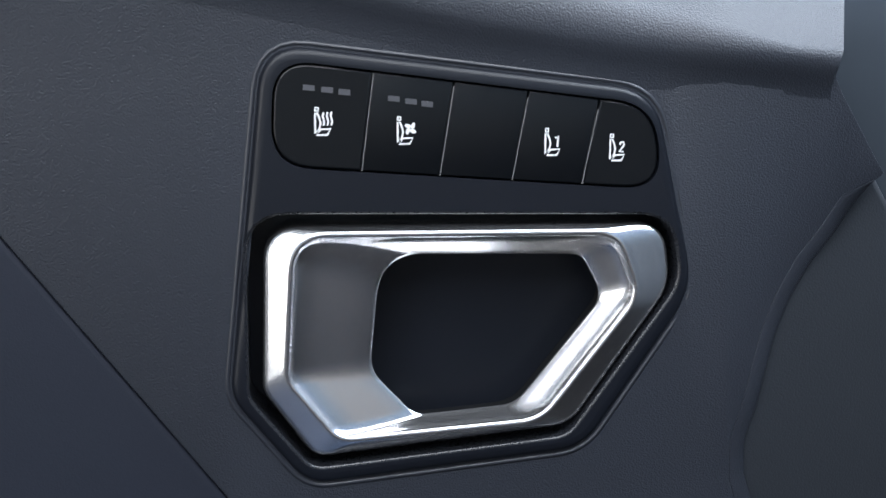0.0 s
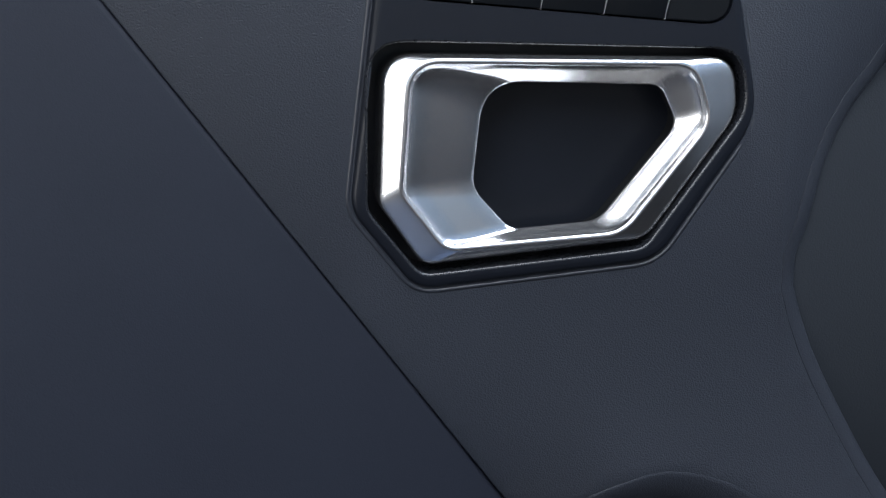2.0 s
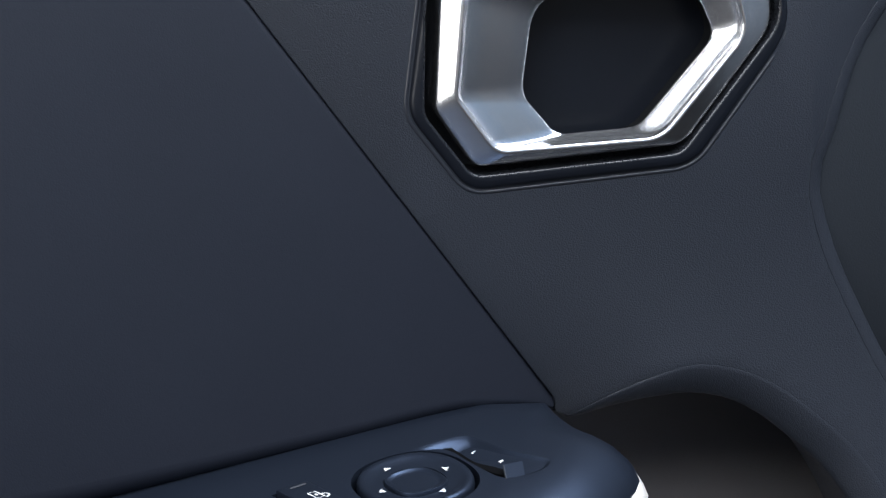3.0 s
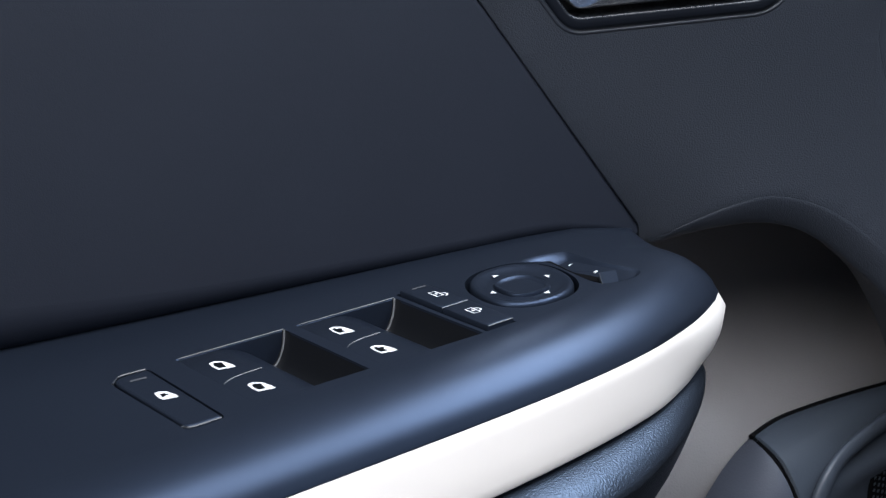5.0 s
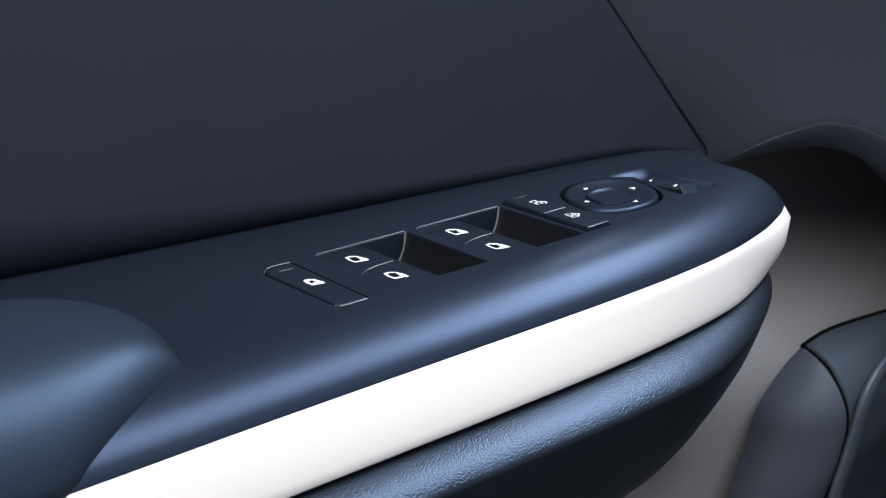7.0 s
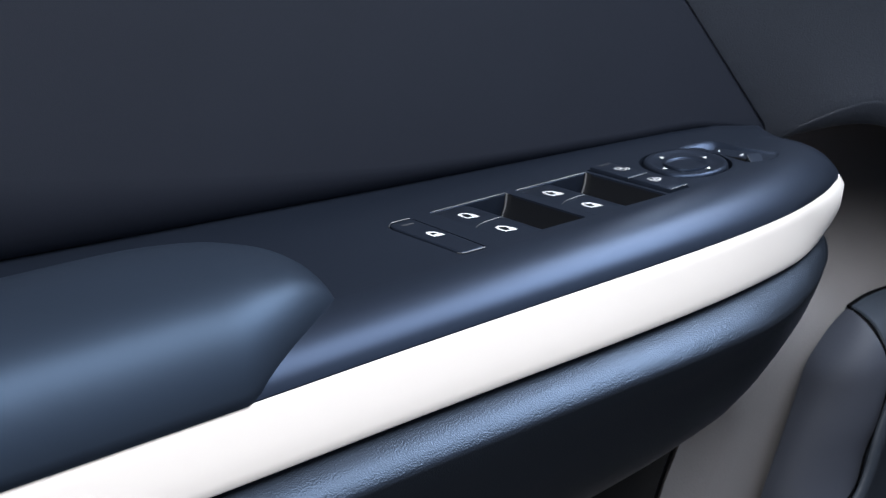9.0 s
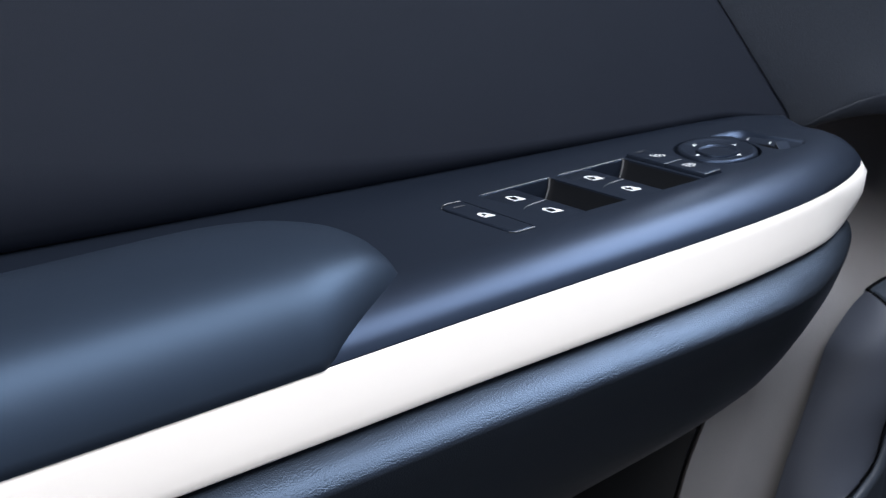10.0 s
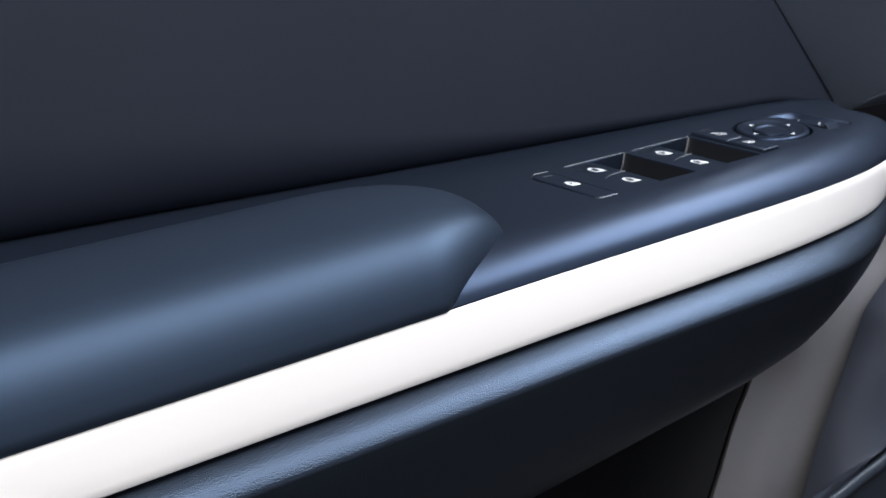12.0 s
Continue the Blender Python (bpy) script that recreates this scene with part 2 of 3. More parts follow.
carve(upper, [prism(inset(BEZEL, 0.003), face, -0.065, 0.02)])
for q in upper.data.polygons:
    q.use_smooth = True

rolled_edge(arch, arch_in, 0.0052, "wall_arch_roll", HIDE, "soft roll of the door trim over its lower arch")
rolled_edge(crease, crease_in, 0.0026, "wall_crease_roll", HIDE, "soft crease of the door trim")

# shoulder above the brow: rolls back towards the window
def shoulder(u, v):
    """One section of the shoulder: a soft roll, tighter towards the front."""
    r = 0.007 + 0.045 * min(1, max(0, (0.19 - u) / 0.16))
    lift = [(-0.014, -0.004), (-0.0138, 0.0001), (-0.011, 0.0004), (-0.007, 0.0011), (-0.0035, 0.0021), (0.0, 0.0033)] + [(0.003 + r * math.sin(w), 0.0038 - r * (1 - math.cos(w))) for w in (0, 0.16, 0.31, 0.47, 0.63, 0.785)]
    a, b = lift[-1]
    lift += [(a + 0.012, b - 0.012), (a + 0.03, b - 0.03), (a + 0.031, -0.1), (-0.006, -0.1)]
    return [face(u + 0.5 * max(0, p) * max(0, (u - 0.15) / 0.06), v + p, q + bend(u, v + min(0, p))) for p, q in lift]


tagged(finish(loft([shoulder(u, v) for u, v in brow]), "wall_shoulder_trim", HIDE, smooth=35), "grained soft shoulder of the door under its window", "door trim", kind="structure")

wing = [(u - 0.004, v) for u, v in crease] + [(0.2375, 0.0512), (0.30, -0.06), (0.42, -0.27)]
tagged(finish(prism(wing[::-1], lambda u, v, d: face(u, v, d - 0.004 - 0.16 * (u - 0.18)), -0.07, 0.0, 0.003, 4), "wall_front_trim", WING), "dark grained front wing of the door trim", "door trim", kind="structure")


def insert_face(x, z, d=0.0):
    return Vector((x, 0.0562 - 0.0721 * x + 0.2096 * (z - 0.75) - d, z))


line = [face(u, v) for u, v in seam]
hem = lambda x: curve_at([(-0.8, 0.835), (-0.5, 0.825), (-0.3, 0.808), (-0.12, 0.778), (0.0, 0.763), (0.14, 0.756), (0.2, 0.754), (0.225, 0.749), (0.245, 0.743), (0.2535, 0.7385)], x)
shape = [(p.x + 0.0014, p.z) for p in line] + [(x, hem(x)) for x in [0.2535] + [-0.8 + 1.053 * (i / 90) ** 0.7 for i in range(90, -1, -1)]] + [(-0.8, 1.1)]
curl = []
for i in range(91):
    x = -0.8 + 1.053 * (i / 90) ** 0.7
    p, r = insert_face(x, hem(x), 0.002), curve_at([(-0.8, 0.085), (-0.5, 0.076), (-0.3, 0.060), (-0.12, 0.032), (0.0, 0.0175), (0.14, 0.0115), (0.2, 0.0105), (0.235, 0.0062), (0.2535, 0.0018)], x)
    arc = [p + Vector((0, min(1.6 * r, 0.02 + 0.2 * r) * (1 - math.cos(a)) - 0.2096 * r * math.sin(a), -r * math.sin(a))) for a in (0.0, 0.1, 0.2, 0.35, 0.5, 0.7, 0.9, 1.1, 1.3, 1.57)]
    curl.append([p + Vector((0, 0.012, 0.0))] + arc + [p + Vector((0, 0.04, -1.1 * r)), p + Vector((0, 0.04, 0.004))])
tagged(finish(loft(curl), "wall_insert_curl", INSERT, smooth=70), "rolled lower edge of the dark insert panel", "door trim", kind="structure")
rings = []
for back, d in ((0.0, -0.02), (0.0, 0.0002), (0.0004, 0.0008), (0.0011, 0.0014), (0.0022, 0.0018), (0.0036, 0.002)):
    rings.append([insert_face(x - (0.852 * back if i < len(line) else 0), z - (0.524 * back if i < len(line) else 0), d) for i, (x, z) in enumerate(shape)])
tagged(finish(loft(rings), "wall_insert_trim", INSERT), "smooth dark insert panel of a car door", "door trim", kind="structure")

# lower trim, a hollow sweep below the arch
def lower_depth(x, z):
    """How far outboard the lower trim lies: a hollow sweep that turns away into the door pocket behind."""
    base = curve_at([(0.25, 0.03), (0.42, 0.04), (0.5, 0.055), (0.54, 0.062), (0.575, 0.073), (0.60, 0.098), (0.622, 0.135), (0.655, 0.17), (0.71, 0.193), (0.78, 0.20)], z)
    fore = 0.34 * min(1, max(0, (z - 0.35) / 0.25)) * max(0, min(0.31, x) - 0.14)
    turn = 0.5 - 0.5 * math.cos(math.pi * min(1, max(0, (pocket_edge(z) - x) / 0.07)))
    roll = 0.5 - 0.5 * math.cos(math.pi * min(1, max(0, (pocket_edge(z) + 0.030 - x) / 0.038)))
    return min(0.285, base - fore + 0.08 * max(0, -x) + 0.018 * roll + 0.20 * turn)


def pocket_edge(z):
    """Where the lower trim turns outboard into the open door pocket and its shade-black skin begins."""
    return curve_at([(0.25, 0.117), (0.36, 0.152), (0.435, 0.180), (0.467, 0.193), (0.52, 0.216), (0.56, 0.210), (0.62, 0.175), (0.68, 0.165), (0.80, 0.165)], z)


def lower_sheet(x0, x1, n):
    """A skin of the lower trim between two lines, given for each height."""
    rows = []
    for i in range(33):
        z = 0.78 - 0.53 * i / 32
        a, b = x0(z), x1(z)
        rows.append([(x, lower_depth(x, z), z) for x in [a + (b - a) * k / n for k in range(n + 1)]])
    rows.insert(0, [(x, 0.06 - 0.22 * max(0, x - 0.25) + 0.14 * max(0, 0.26 - x), 0.8) for x, y, z in rows[0]])
    bm = loft(rows, False, False, False)
    bmesh.ops.solidify(bm, geom=bm.faces[:], thickness=0.01)
    return bm


tagged(finish(lower_sheet(lambda z: pocket_edge(z), lambda z: 0.7, 90), "wall_lower_trim", LOWER, smooth=60), "grey plastic lower trim of a car door below the armrest", "door trim", kind="structure")
# Near-black colour here stands for the armrest's shade on the trim.
tagged(finish(lower_sheet(lambda z: -0.8, lambda z: pocket_edge(z) - 0.0002, 70), "wall_pocket_shade", HOLLOW, smooth=60), "door pocket under the armrest, its shade put into a black colour", "door trim", kind="structure")

# ---- door handle ----
handle = thing("pull_handle", "satin chrome inner door pull in a black bezel", "door handle")
bezel = part("bezel", loft([[face(u, v, d) for u, v in inset(BEZEL, i)] for i, d in ((0, -0.03), (0, -0.0012), (0.0005, 0.0004), (0.0014, 0.0014), (0.0026, 0.0019), (0.0045, 0.0021))]), SATIN, handle, "satin black plastic surround")
carve(bezel, [prism(inset(WELL, -0.0012), face, -0.022, 0.02), prism(BANK, face, -0.012, 0.02)])
rim_turn = [(0.0012 * (1 - math.sin(a)), 0.0021 - 0.0012 * (1 - math.cos(a))) for a in (0.0, 0.4, 0.8, 1.2, 1.57)]
part("well_rim", loft([[face(u, v, d) for u, v in inset(WELL, -i)] for i, d in rim_turn + [(0.0, -0.006), (0.0, -0.0215)]], False, False), GLEAM, handle, "black rounded rim of the handle well", 50)
part("outer_lip", loft([[face(u, v, d) for u, v in inset(BEZEL, i)] for i, d in ((-0.0024, -0.0010), (-0.0021, 0.0001), (-0.0013, 0.0005), (-0.0007, 0.0004), (-0.0003, -0.0001), (-0.0001, -0.0012), (0.0, -0.003))], False, False), LIP, handle, "soft lip of the trim round the surround", 60)
RINGS = [
    ([(-0.0092, 0.0508), (0.1442, 0.0404), (0.1456, 0.0155), (0.1037, -0.0366), (0.0029, -0.0395), (-0.0146, -0.0115)], [0.014, 0.013, 0.020, 0.016, 0.010, 0.010]),
    ([(0.0020, 0.0460), (0.1235, 0.0376), (0.1305, 0.0140), (0.0905, -0.0312), (0.0129, -0.0312), (-0.0042, -0.0065)], [0.013, 0.012, 0.014, 0.018, 0.010, 0.010]),
    ([(0.0335, 0.0366), (0.1120, 0.0302), (0.1200, 0.0125), (0.0830, -0.0280), (0.0430, -0.0286), (0.0265, -0.0085)], [0.018, 0.008, 0.010, 0.014, 0.012, 0.014]),
]
outer, ridge, hole = [rounded(c, r, 12) for c, r in RINGS]
crown = inset(ridge, -0.0027)
blend = lambda a, b, f: [(p[0] + f * (q[0] - p[0]), p[1] + f * (q[1] - p[1])) for p, q in zip(a, b)]
loops = [(outer, -0.02), (outer, -0.0010), (blend(outer, crown, 0.03), 0.0000), (blend(outer, crown, 0.10), 0.0007), (blend(outer, crown, 0.3), 0.0016), (blend(outer, crown, 0.6), 0.0029), (blend(outer, crown, 0.85), 0.0040), (crown, 0.0046),
         (blend(crown, ridge, 0.3), 0.0050), (blend(crown, ridge, 0.6), 0.0050), (blend(crown, ridge, 0.85), 0.0046), (ridge, 0.0040), (blend(ridge, hole, 0.05), 0.0031), (blend(ridge, hole, 0.12), 0.0021), (blend(ridge, hole, 0.35), 0.0003), (blend(ridge, hole, 0.7), -0.0021), (blend(ridge, hole, 0.95), -0.0038),
         (hole, -0.0043), (inset(hole, 0.0003), -0.0048), (inset(hole, 0.0002), -0.0056), (inset(hole, -0.0010), -0.0064)]
part("chrome_ring", loft([[face(u, v, d) for u, v in o] for o, d in loops], False, False), CHROME, handle, "satin chrome pull ring", 50)
deep = [(inset(hole, -0.003), -0.006), (inset(hole, -0.004), -0.03), (inset(hole, 0.001), -0.046), (inset(hole, 0.006), -0.05)]
part("cavity", loft([[face(u, v, d) for u, v in o] for o, d in deep], False, True), CAVITY, handle, "black finger recess")

# ---- armrest ----
FRONT = [(-0.8, -0.113), (-0.6, -0.105), (-0.39, -0.096), (-0.285, -0.0915), (-0.163, -0.0865), (-0.09, -0.083), (0.0, -0.080), (0.08, -0.0775), (0.134, -0.074), (0.175, -0.068), (0.206, -0.059), (0.22, -0.053), (0.239, -0.0422), (0.2465, -0.031), (0.2485, -0.017), (0.2470, -0.003), (0.2466, 0.010), (0.2478, 0.022), (0.2505, 0.033)]
SILL = 0.7325
rim = spline(FRONT, 120)
rim += [(0.2525 - 1.0525 * (i / 30), 0.0465 + 0.075 * (i / 30) + 0.04 * min(1, i / 9)) for i in range(1, 31)]


def fall(i):
    return 0.0175 if i < 112 else 0.0175 - 0.004 * min(1, (i - 112) / 6) - 0.0065 * min(1, max(0, (i - 119) / 2))


def spine(x):
    return (min(x, 0.205), 0.0 + 0.02 * max(0, -x))


def sag(f):
    """How far the rolled edge has dropped at the fraction f in from the rim: 1 at the rim, 0 on the flat."""
    k = math.sin(radians(58)) * (1 - min(1, max(0, f)) ** 0.9)
    return (1 - math.sqrt(1 - k * k)) / (1 - math.cos(radians(58)))


def ring_in(a, reach=0.034):
    """The rim drawn in by a metres towards the spine, at its height on the rolled edge."""
    out = []
    for i, (x, y) in enumerate(rim):
        sx, sy = spine(x)
        far = reach if i < 118 else reach - 0.017 * min(1, (i - 118) / 6)
        away = math.hypot(sx - x, sy - y)
        f = min(a / reach * far / max(away, 1e-6), 0.9 * a / reach)
        out.append((x + f * (sx - x), y + f * (sy - y), 0.75 - fall(i) * sag(a / reach)))
    return out


armrest = thing("armrest", "blue-black door armrest with an ivory trim strip", "armrest")
loops = [[(x, y, 0.70) for x, y, z in ring_in(0.004)], ring_in(0.0)] + [ring_in(0.034 * (1 - math.sin(radians(58) * (1 - k / 14)) / math.sin(radians(58)))) for k in range(1, 15)]
cap = part("cap", loft(loops), SOFT, armrest, "satin blue-black upper shell")


def sweep(path, profile):
    """Sweeps a closed profile of (outwards, z) along the rim."""
    out = []
    for i, (x, y) in enumerate(path):
        a, b = Vector(path[max(i - 1, 0)]), Vector(path[min(i + 1, len(path) - 1)])
        d = (b - a).normalized()
        out.append([(x + d.y * o, y - d.x * o, z) for o, z in profile(x)])
    return out


front = rim[:122]


def strip_profile(x):
    o = curve_at([(-0.8, 0.0085), (0.0, 0.0082), (0.06, 0.0072), (0.10, 0.0060), (0.13, 0.0046), (0.152, 0.0036), (0.175, 0.0026), (0.19, 0.0013), (0.206, -0.0006), (0.22, -0.002), (0.25, -0.004)], x)
    e = 0.004 * min(1, max(0, (x - 0.19) / 0.04))
    return [(-0.008, SILL - 0.0006), (-0.0006, SILL - 0.0004), (0.0004, SILL - 0.0012), (0.23 * o + 0.0006 + e, SILL - 0.007), (0.6 * o + 0.0007 + e, SILL - 0.018),
            (0.9 * o + 0.0006 + 0.5 * e, 0.706), (o, 0.7018), (o - 0.0003, 0.7009), (o - 0.0012, 0.7003), (-0.012, 0.701)]


part("trim_strip", loft(sweep(front, strip_profile)), WHITE, armrest, "ivory trim strip", 50)


def pad_profile(x):
    low = curve_at([(-0.8, 0.53), (-0.3, 0.55), (-0.1, 0.566), (0.0, 0.577), (0.1, 0.589), (0.14, 0.597), (0.19, 0.627), (0.228, 0.659), (0.238, 0.674), (0.252, 0.68)], x)
    o = curve_at([(-0.8, 0.007), (0.07, 0.007), (0.13, 0.005), (0.18, 0.003), (0.22, 0.0005), (0.25, -0.004)], x)
    hi = 0.6992 - 0.006 * min(1, max(0, (x - 0.205) / 0.04)) ** 2
    q = 0.010 * min(1, max(0.0, (0.235 - x) / 0.11))
    o -= 0.001 + 0.004 * min(1, max(0, (x - 0.18) / 0.05))
    k = 0.35 + 0.65 * min(1, max(0, (0.236 - x) / 0.09))
    pts = [(-0.03, hi)] + [(o + k * a + b * q, hi - k * c) for a, b, c in ((-0.010, 0, 0), (-0.005, 0, 0.0005), (-0.001, 0.1, 0.0015), (0.003, 0.45, 0.0036), (0.0060, 0.80, 0.0076), (0.0077, 1.01, 0.0113), (0.0083, 1.09, 0.0132), (0.0083, 1.10, 0.0148))]
    a, b = pts[-1]
    for n in range(1, 9):
        f = n / 8
        pts.append((a - (0.0075 * k + 1.03 * q) * f ** 0.75 - 0.028 * f ** 2 - 0.012 * f ** 8, b + (low - b) * f))
    return pts + [(-0.07, low - 0.002)]


part("lower_pad", loft(sweep(front, pad_profile)), PADHIDE, armrest, "grained hide pad under the strip", 60)

# rear elbow pad, a loaf that ends in a slanting cut
grow = lambda f: math.sqrt(max(0, 1 - (1 - min(1, max(0, f))) ** 2))
HUMP = [(0.0, 0.0), (0.02, 0.18), (0.06, 0.37), (0.12, 0.56), (0.19, 0.71), (0.27, 0.815), (0.36, 0.88), (0.48, 0.935), (0.62, 0.98), (0.72, 0.995), (0.79, 0.965), (0.86, 0.91), (0.93, 0.78), (0.97, 0.58), (1.0, 0.0)]
loops = []
for k in range(48):
    s = 0.0004 + 0.69 * (k / 47) ** 2.4
    x = -0.104 - s
    yf = -0.049 - 0.0375 * min(1, s / 0.058) ** 0.82 - 0.042 * max(0, s - 0.058) - 0.0012
    yb = -0.047 + 0.064 * grow(s / 0.10)
    h = 0.0005 + curve_at([(0.0, 0.0), (0.002, 0.0062), (0.006, 0.0120), (0.013, 0.0174), (0.023, 0.0222), (0.0445, 0.0275), (0.062, 0.0293), (0.08, 0.0301), (0.15, 0.0308), (0.25, 0.0316), (0.7, 0.033)], s)
    base = 0.7495 - 0.0175 * sag((yf - curve_at(FRONT, x)) / 0.034)
    loop = []
    for f, g in spline(HUMP, 25):
        loop.append((x, yf + (yb - yf) * f, base + (0.7485 - base) * f + (h + (0.7485 - base) * (1 - f)) * g))
    loop += [(x, yb - 0.002, 0.735), (x, yf + 0.004, 0.728)]
    loops.append(loop)
part("elbow_pad", loft(loops), ELBOW, armrest, "soft rounded elbow pad", 60)

# ---- switches on the armrest ----
LEAN = 0.21


def skew(x, y):
    """Switches lean forwards as they near the seat."""
    return (x + LEAN * (0.015 - y), y)


def stroke(points, wide, at, high=0.0002, closed=False):
    """A printed line of even width, very slightly proud."""
    n, left, right = len(points), [], []
    for i, p in enumerate(points):
        a = points[i - 1] if i or closed else p
        b = points[(i + 1) % n] if i < n - 1 or closed else p
        d = (Vector(b) - Vector(a)).normalized()
        k = wide / 2
        left.append((p[0] - d.y * k, p[1] + d.x * k))
        right.append((p[0] + d.y * k, p[1] - d.x * k))
    bm = bmesh.new()
    l, r = [bm.verts.new(at(u, v, high)) for u, v in left], [bm.verts.new(at(u, v, high)) for u, v in right]
    for i in range(n if closed else n - 1):
        j = (i + 1) % n
        bm.faces.new((l[i], l[j], r[j], r[i]))
    return bm


def blob(points, at, high=0.0002):
    bm = bmesh.new()
    bm.faces.new([bm.verts.new(at(u, v, high)) for u, v in points])
    return bm


def join(*meshes):
    out = bmesh.new()
    for bm in meshes:
        me = bpy.data.meshes.new("piece")
        bm.to_mesh(me)
        bm.free()
        out.from_mesh(me)
        bpy.data.meshes.remove(me)
    return out


def wells(dx):
    """The volume of one finger hollow, its door-side edge eased."""
    quad = lambda back: [skew(x + dx, y) for x, y in ((-0.0135, 0.015 + back), (0.036, 0.015 + back), (0.036, -0.0405), (-0.0135, -0.0405))]
    return loft([[top(x, y, d) for x, y in quad(e)] for e, d in ((0, -0.0185), (0, -0.0007), (0.0005, 0.0), (0.0005, 0.02))])


def ring_through(keys, sub=4):
    """A smooth closed loop through the keys, with even steps between neighbours."""
    n = len(keys)
    wide = [(i, keys[i % n]) for i in range(-2, n + 3)]
    return [tuple(curve_at([(i, k[c]) for i, k in wide], j / sub) for c in range(len(keys[0]))) for j in range(n * sub)]


SLOT = ring_through([(0.160, 0.0155), (0.173, 0.0165), (0.185, 0.0148), (0.1892, 0.009), (0.1925, -0.008), (0.1985, -0.0215), (0.2008, -0.029), (0.192, -0.0328), (0.1765, -0.0293), (0.1735, -0.010), (0.1722, 0.0075)])
BED = ring_through([(0.1720, 0.0100, -0.0048), (0.1755, 0.0100, -0.0052), (0.1835, 0.0085, -0.004), (0.187, 0.0055, -0.003), (0.1905, -0.008, -0.0018), (0.1965, -0.0215, -0.0010), (0.1985, -0.028, -0.0012), (0.191, -0.031, -0.0024), (0.1775, -0.0285, -0.0055), (0.1741, -0.010, -0.0062), (0.1727, 0.0078, -0.0058)])
KNOB = (0.1468, -0.0078)
circle = lambda r, n=48, square=2.0: [(KNOB[0] + r * math.copysign(abs(math.cos(2 * math.pi * k / n)) ** (2 / square), math.cos(2 * math.pi * k / n)), KNOB[1] + r * math.copysign(abs(math.sin(2 * math.pi * k / n)) ** (2 / square), math.sin(2 * math.pi * k / n))) for k in range(n)]
lock_area = [(0.0936, 0.0175), (0.1104, 0.0175), (0.1210, -0.0395), (0.1052, -0.0402)]
window_lock = rounded([(-0.0440, 0.0143), (-0.0256, 0.0136), (-0.0152, -0.0435), (-0.0313, -0.0439)], [0.007, 0.003, 0.003, 0.006], 3)
cutters = [wells(0.0), wells(0.0555), prism(circle(0.0255, 40, 2.3), top, -0.01, 0.02), prism(lock_area, top, -0.008, 0.02), prism(window_lock, top, -0.006, 0.02), prism(inset(SLOT, 0.0002), top, -0.006, 0.02)]
carve(cap, cutters)

DIP = [(-0.0135, 0.0), (0.002, -0.0002), (0.009, -0.0012), (0.016, -0.0045), (0.022, -0.0095), (0.0265, -0.0145), (0.0285, -0.018)]


def rocker(dx, y0, y1, lift):
    """A window switch paddle that dips into its finger hollow."""
    rows = []
    for k in range(19):
        x = -0.01345 + 0.04195 * k / 18
        z = curve_at(DIP, x) + lift * min(1, k / 4)
        far = 1.0 if y0 > 0 else 0.0
        rows.append([Vector((*skew(x + dx, y), 0.75 + z + e)) for y, e in ((y1, -0.02 - z), (y1, 0.0), (y1 + 0.0011, 0.0), (y0 - 0.0011, 0.0), (y0 - 0.0004, -0.0004 * far), (y0, -0.0012 * far), (y0, -0.02 - z))])
    return loft(rows)


def print_at(cx, cy, lift):
    """A flat symbol whose top points forwards along the armrest."""
    return lambda u, v, d=0.0: Vector((cx + v + 0.2 * u, cy - u, 0.75 + lift + d))


def bead(points, r):
    """A thin rounded moulding along a line."""
    rows = []
    for i, p in enumerate(points):
        d = (points[min(i + 1, len(points) - 1)] - points[max(i - 1, 0)]).normalized()
        a = d.orthogonal().normalized()
        b = d.cross(a)
        rows.append([p + a * r * math.cos(k * math.pi / 3) + b * r * math.sin(k * math.pi / 3) for k in range(6)])
    return loft(rows)


# window symbol in millimetres, x forwards and y to the door: frame, then the clear part of its pane
FRAME = [(-3.6, 4.6), (-2.6, 5.1), (-1.1, 5.3), (1.9, 3.2), (3.9, -1.4), (4.5, -4.5), (3.6, -4.5), (-2.4, -3.3), (-3.6, 1.1)]
PANE_REAR = [(-2.2, 3.4), (-0.9, 3.3), (1.1, 1.9), (1.0, -2.7), (-1.8, -2.2), (-2.6, 0.9)]
PANE_FRONT = [(-2.5, 3.3), (-1.3, 3.3), (-0.9, 1.7), (0.2, 2.1), (1.2, 0.6), (0.2, -0.2), (0.9, -2.3), (-1.9, -2.2), (-2.7, 0.9)]


def flat_at(cx, cy, lift, k=0.001):
    """Flat print on the armrest, given in millimetres about a centre."""
    return lambda x, y, d=0.0: Vector((cx + k * x, cy + k * y, 0.75 + lift + d))


for clear, dx in ((PANE_REAR, 0.0), (PANE_FRONT, 0.0555)):
    for y0, y1, lift, cx, cy in ((0.0146, -0.0128, -0.0001, -0.0001, -0.0014), (-0.0129, -0.0405, 0.0, 0.0052, -0.0286)):
        sw = thing("window_switch", "blue-black window switch paddle with a white window symbol", "switch", "window switches on the armrest")
        paddle = part("paddle", rocker(dx, y0, y1, lift), SOFT, sw)
        at = flat_at(cx + dx, cy, lift - 0.0001)
        part("symbol", blob(FRAME, at, 0.0003), PRINT, paddle, "white window symbol")
        part("symbol_pane", blob(clear, at, 0.0005), GLOSS, paddle)
        if y1 > -0.03:
            curl_line = spline([(-0.0058, -0.0182), (-0.0035, -0.0164), (0.0, -0.0150), (0.005, -0.0141), (0.0125, -0.0138)], 14)
            part("edge_line", bead([Vector((x + dx, y + 0.0004, 0.7500)) for x, y in curl_line], 0.00034), EDGE, paddle, "pale painted edge highlight")

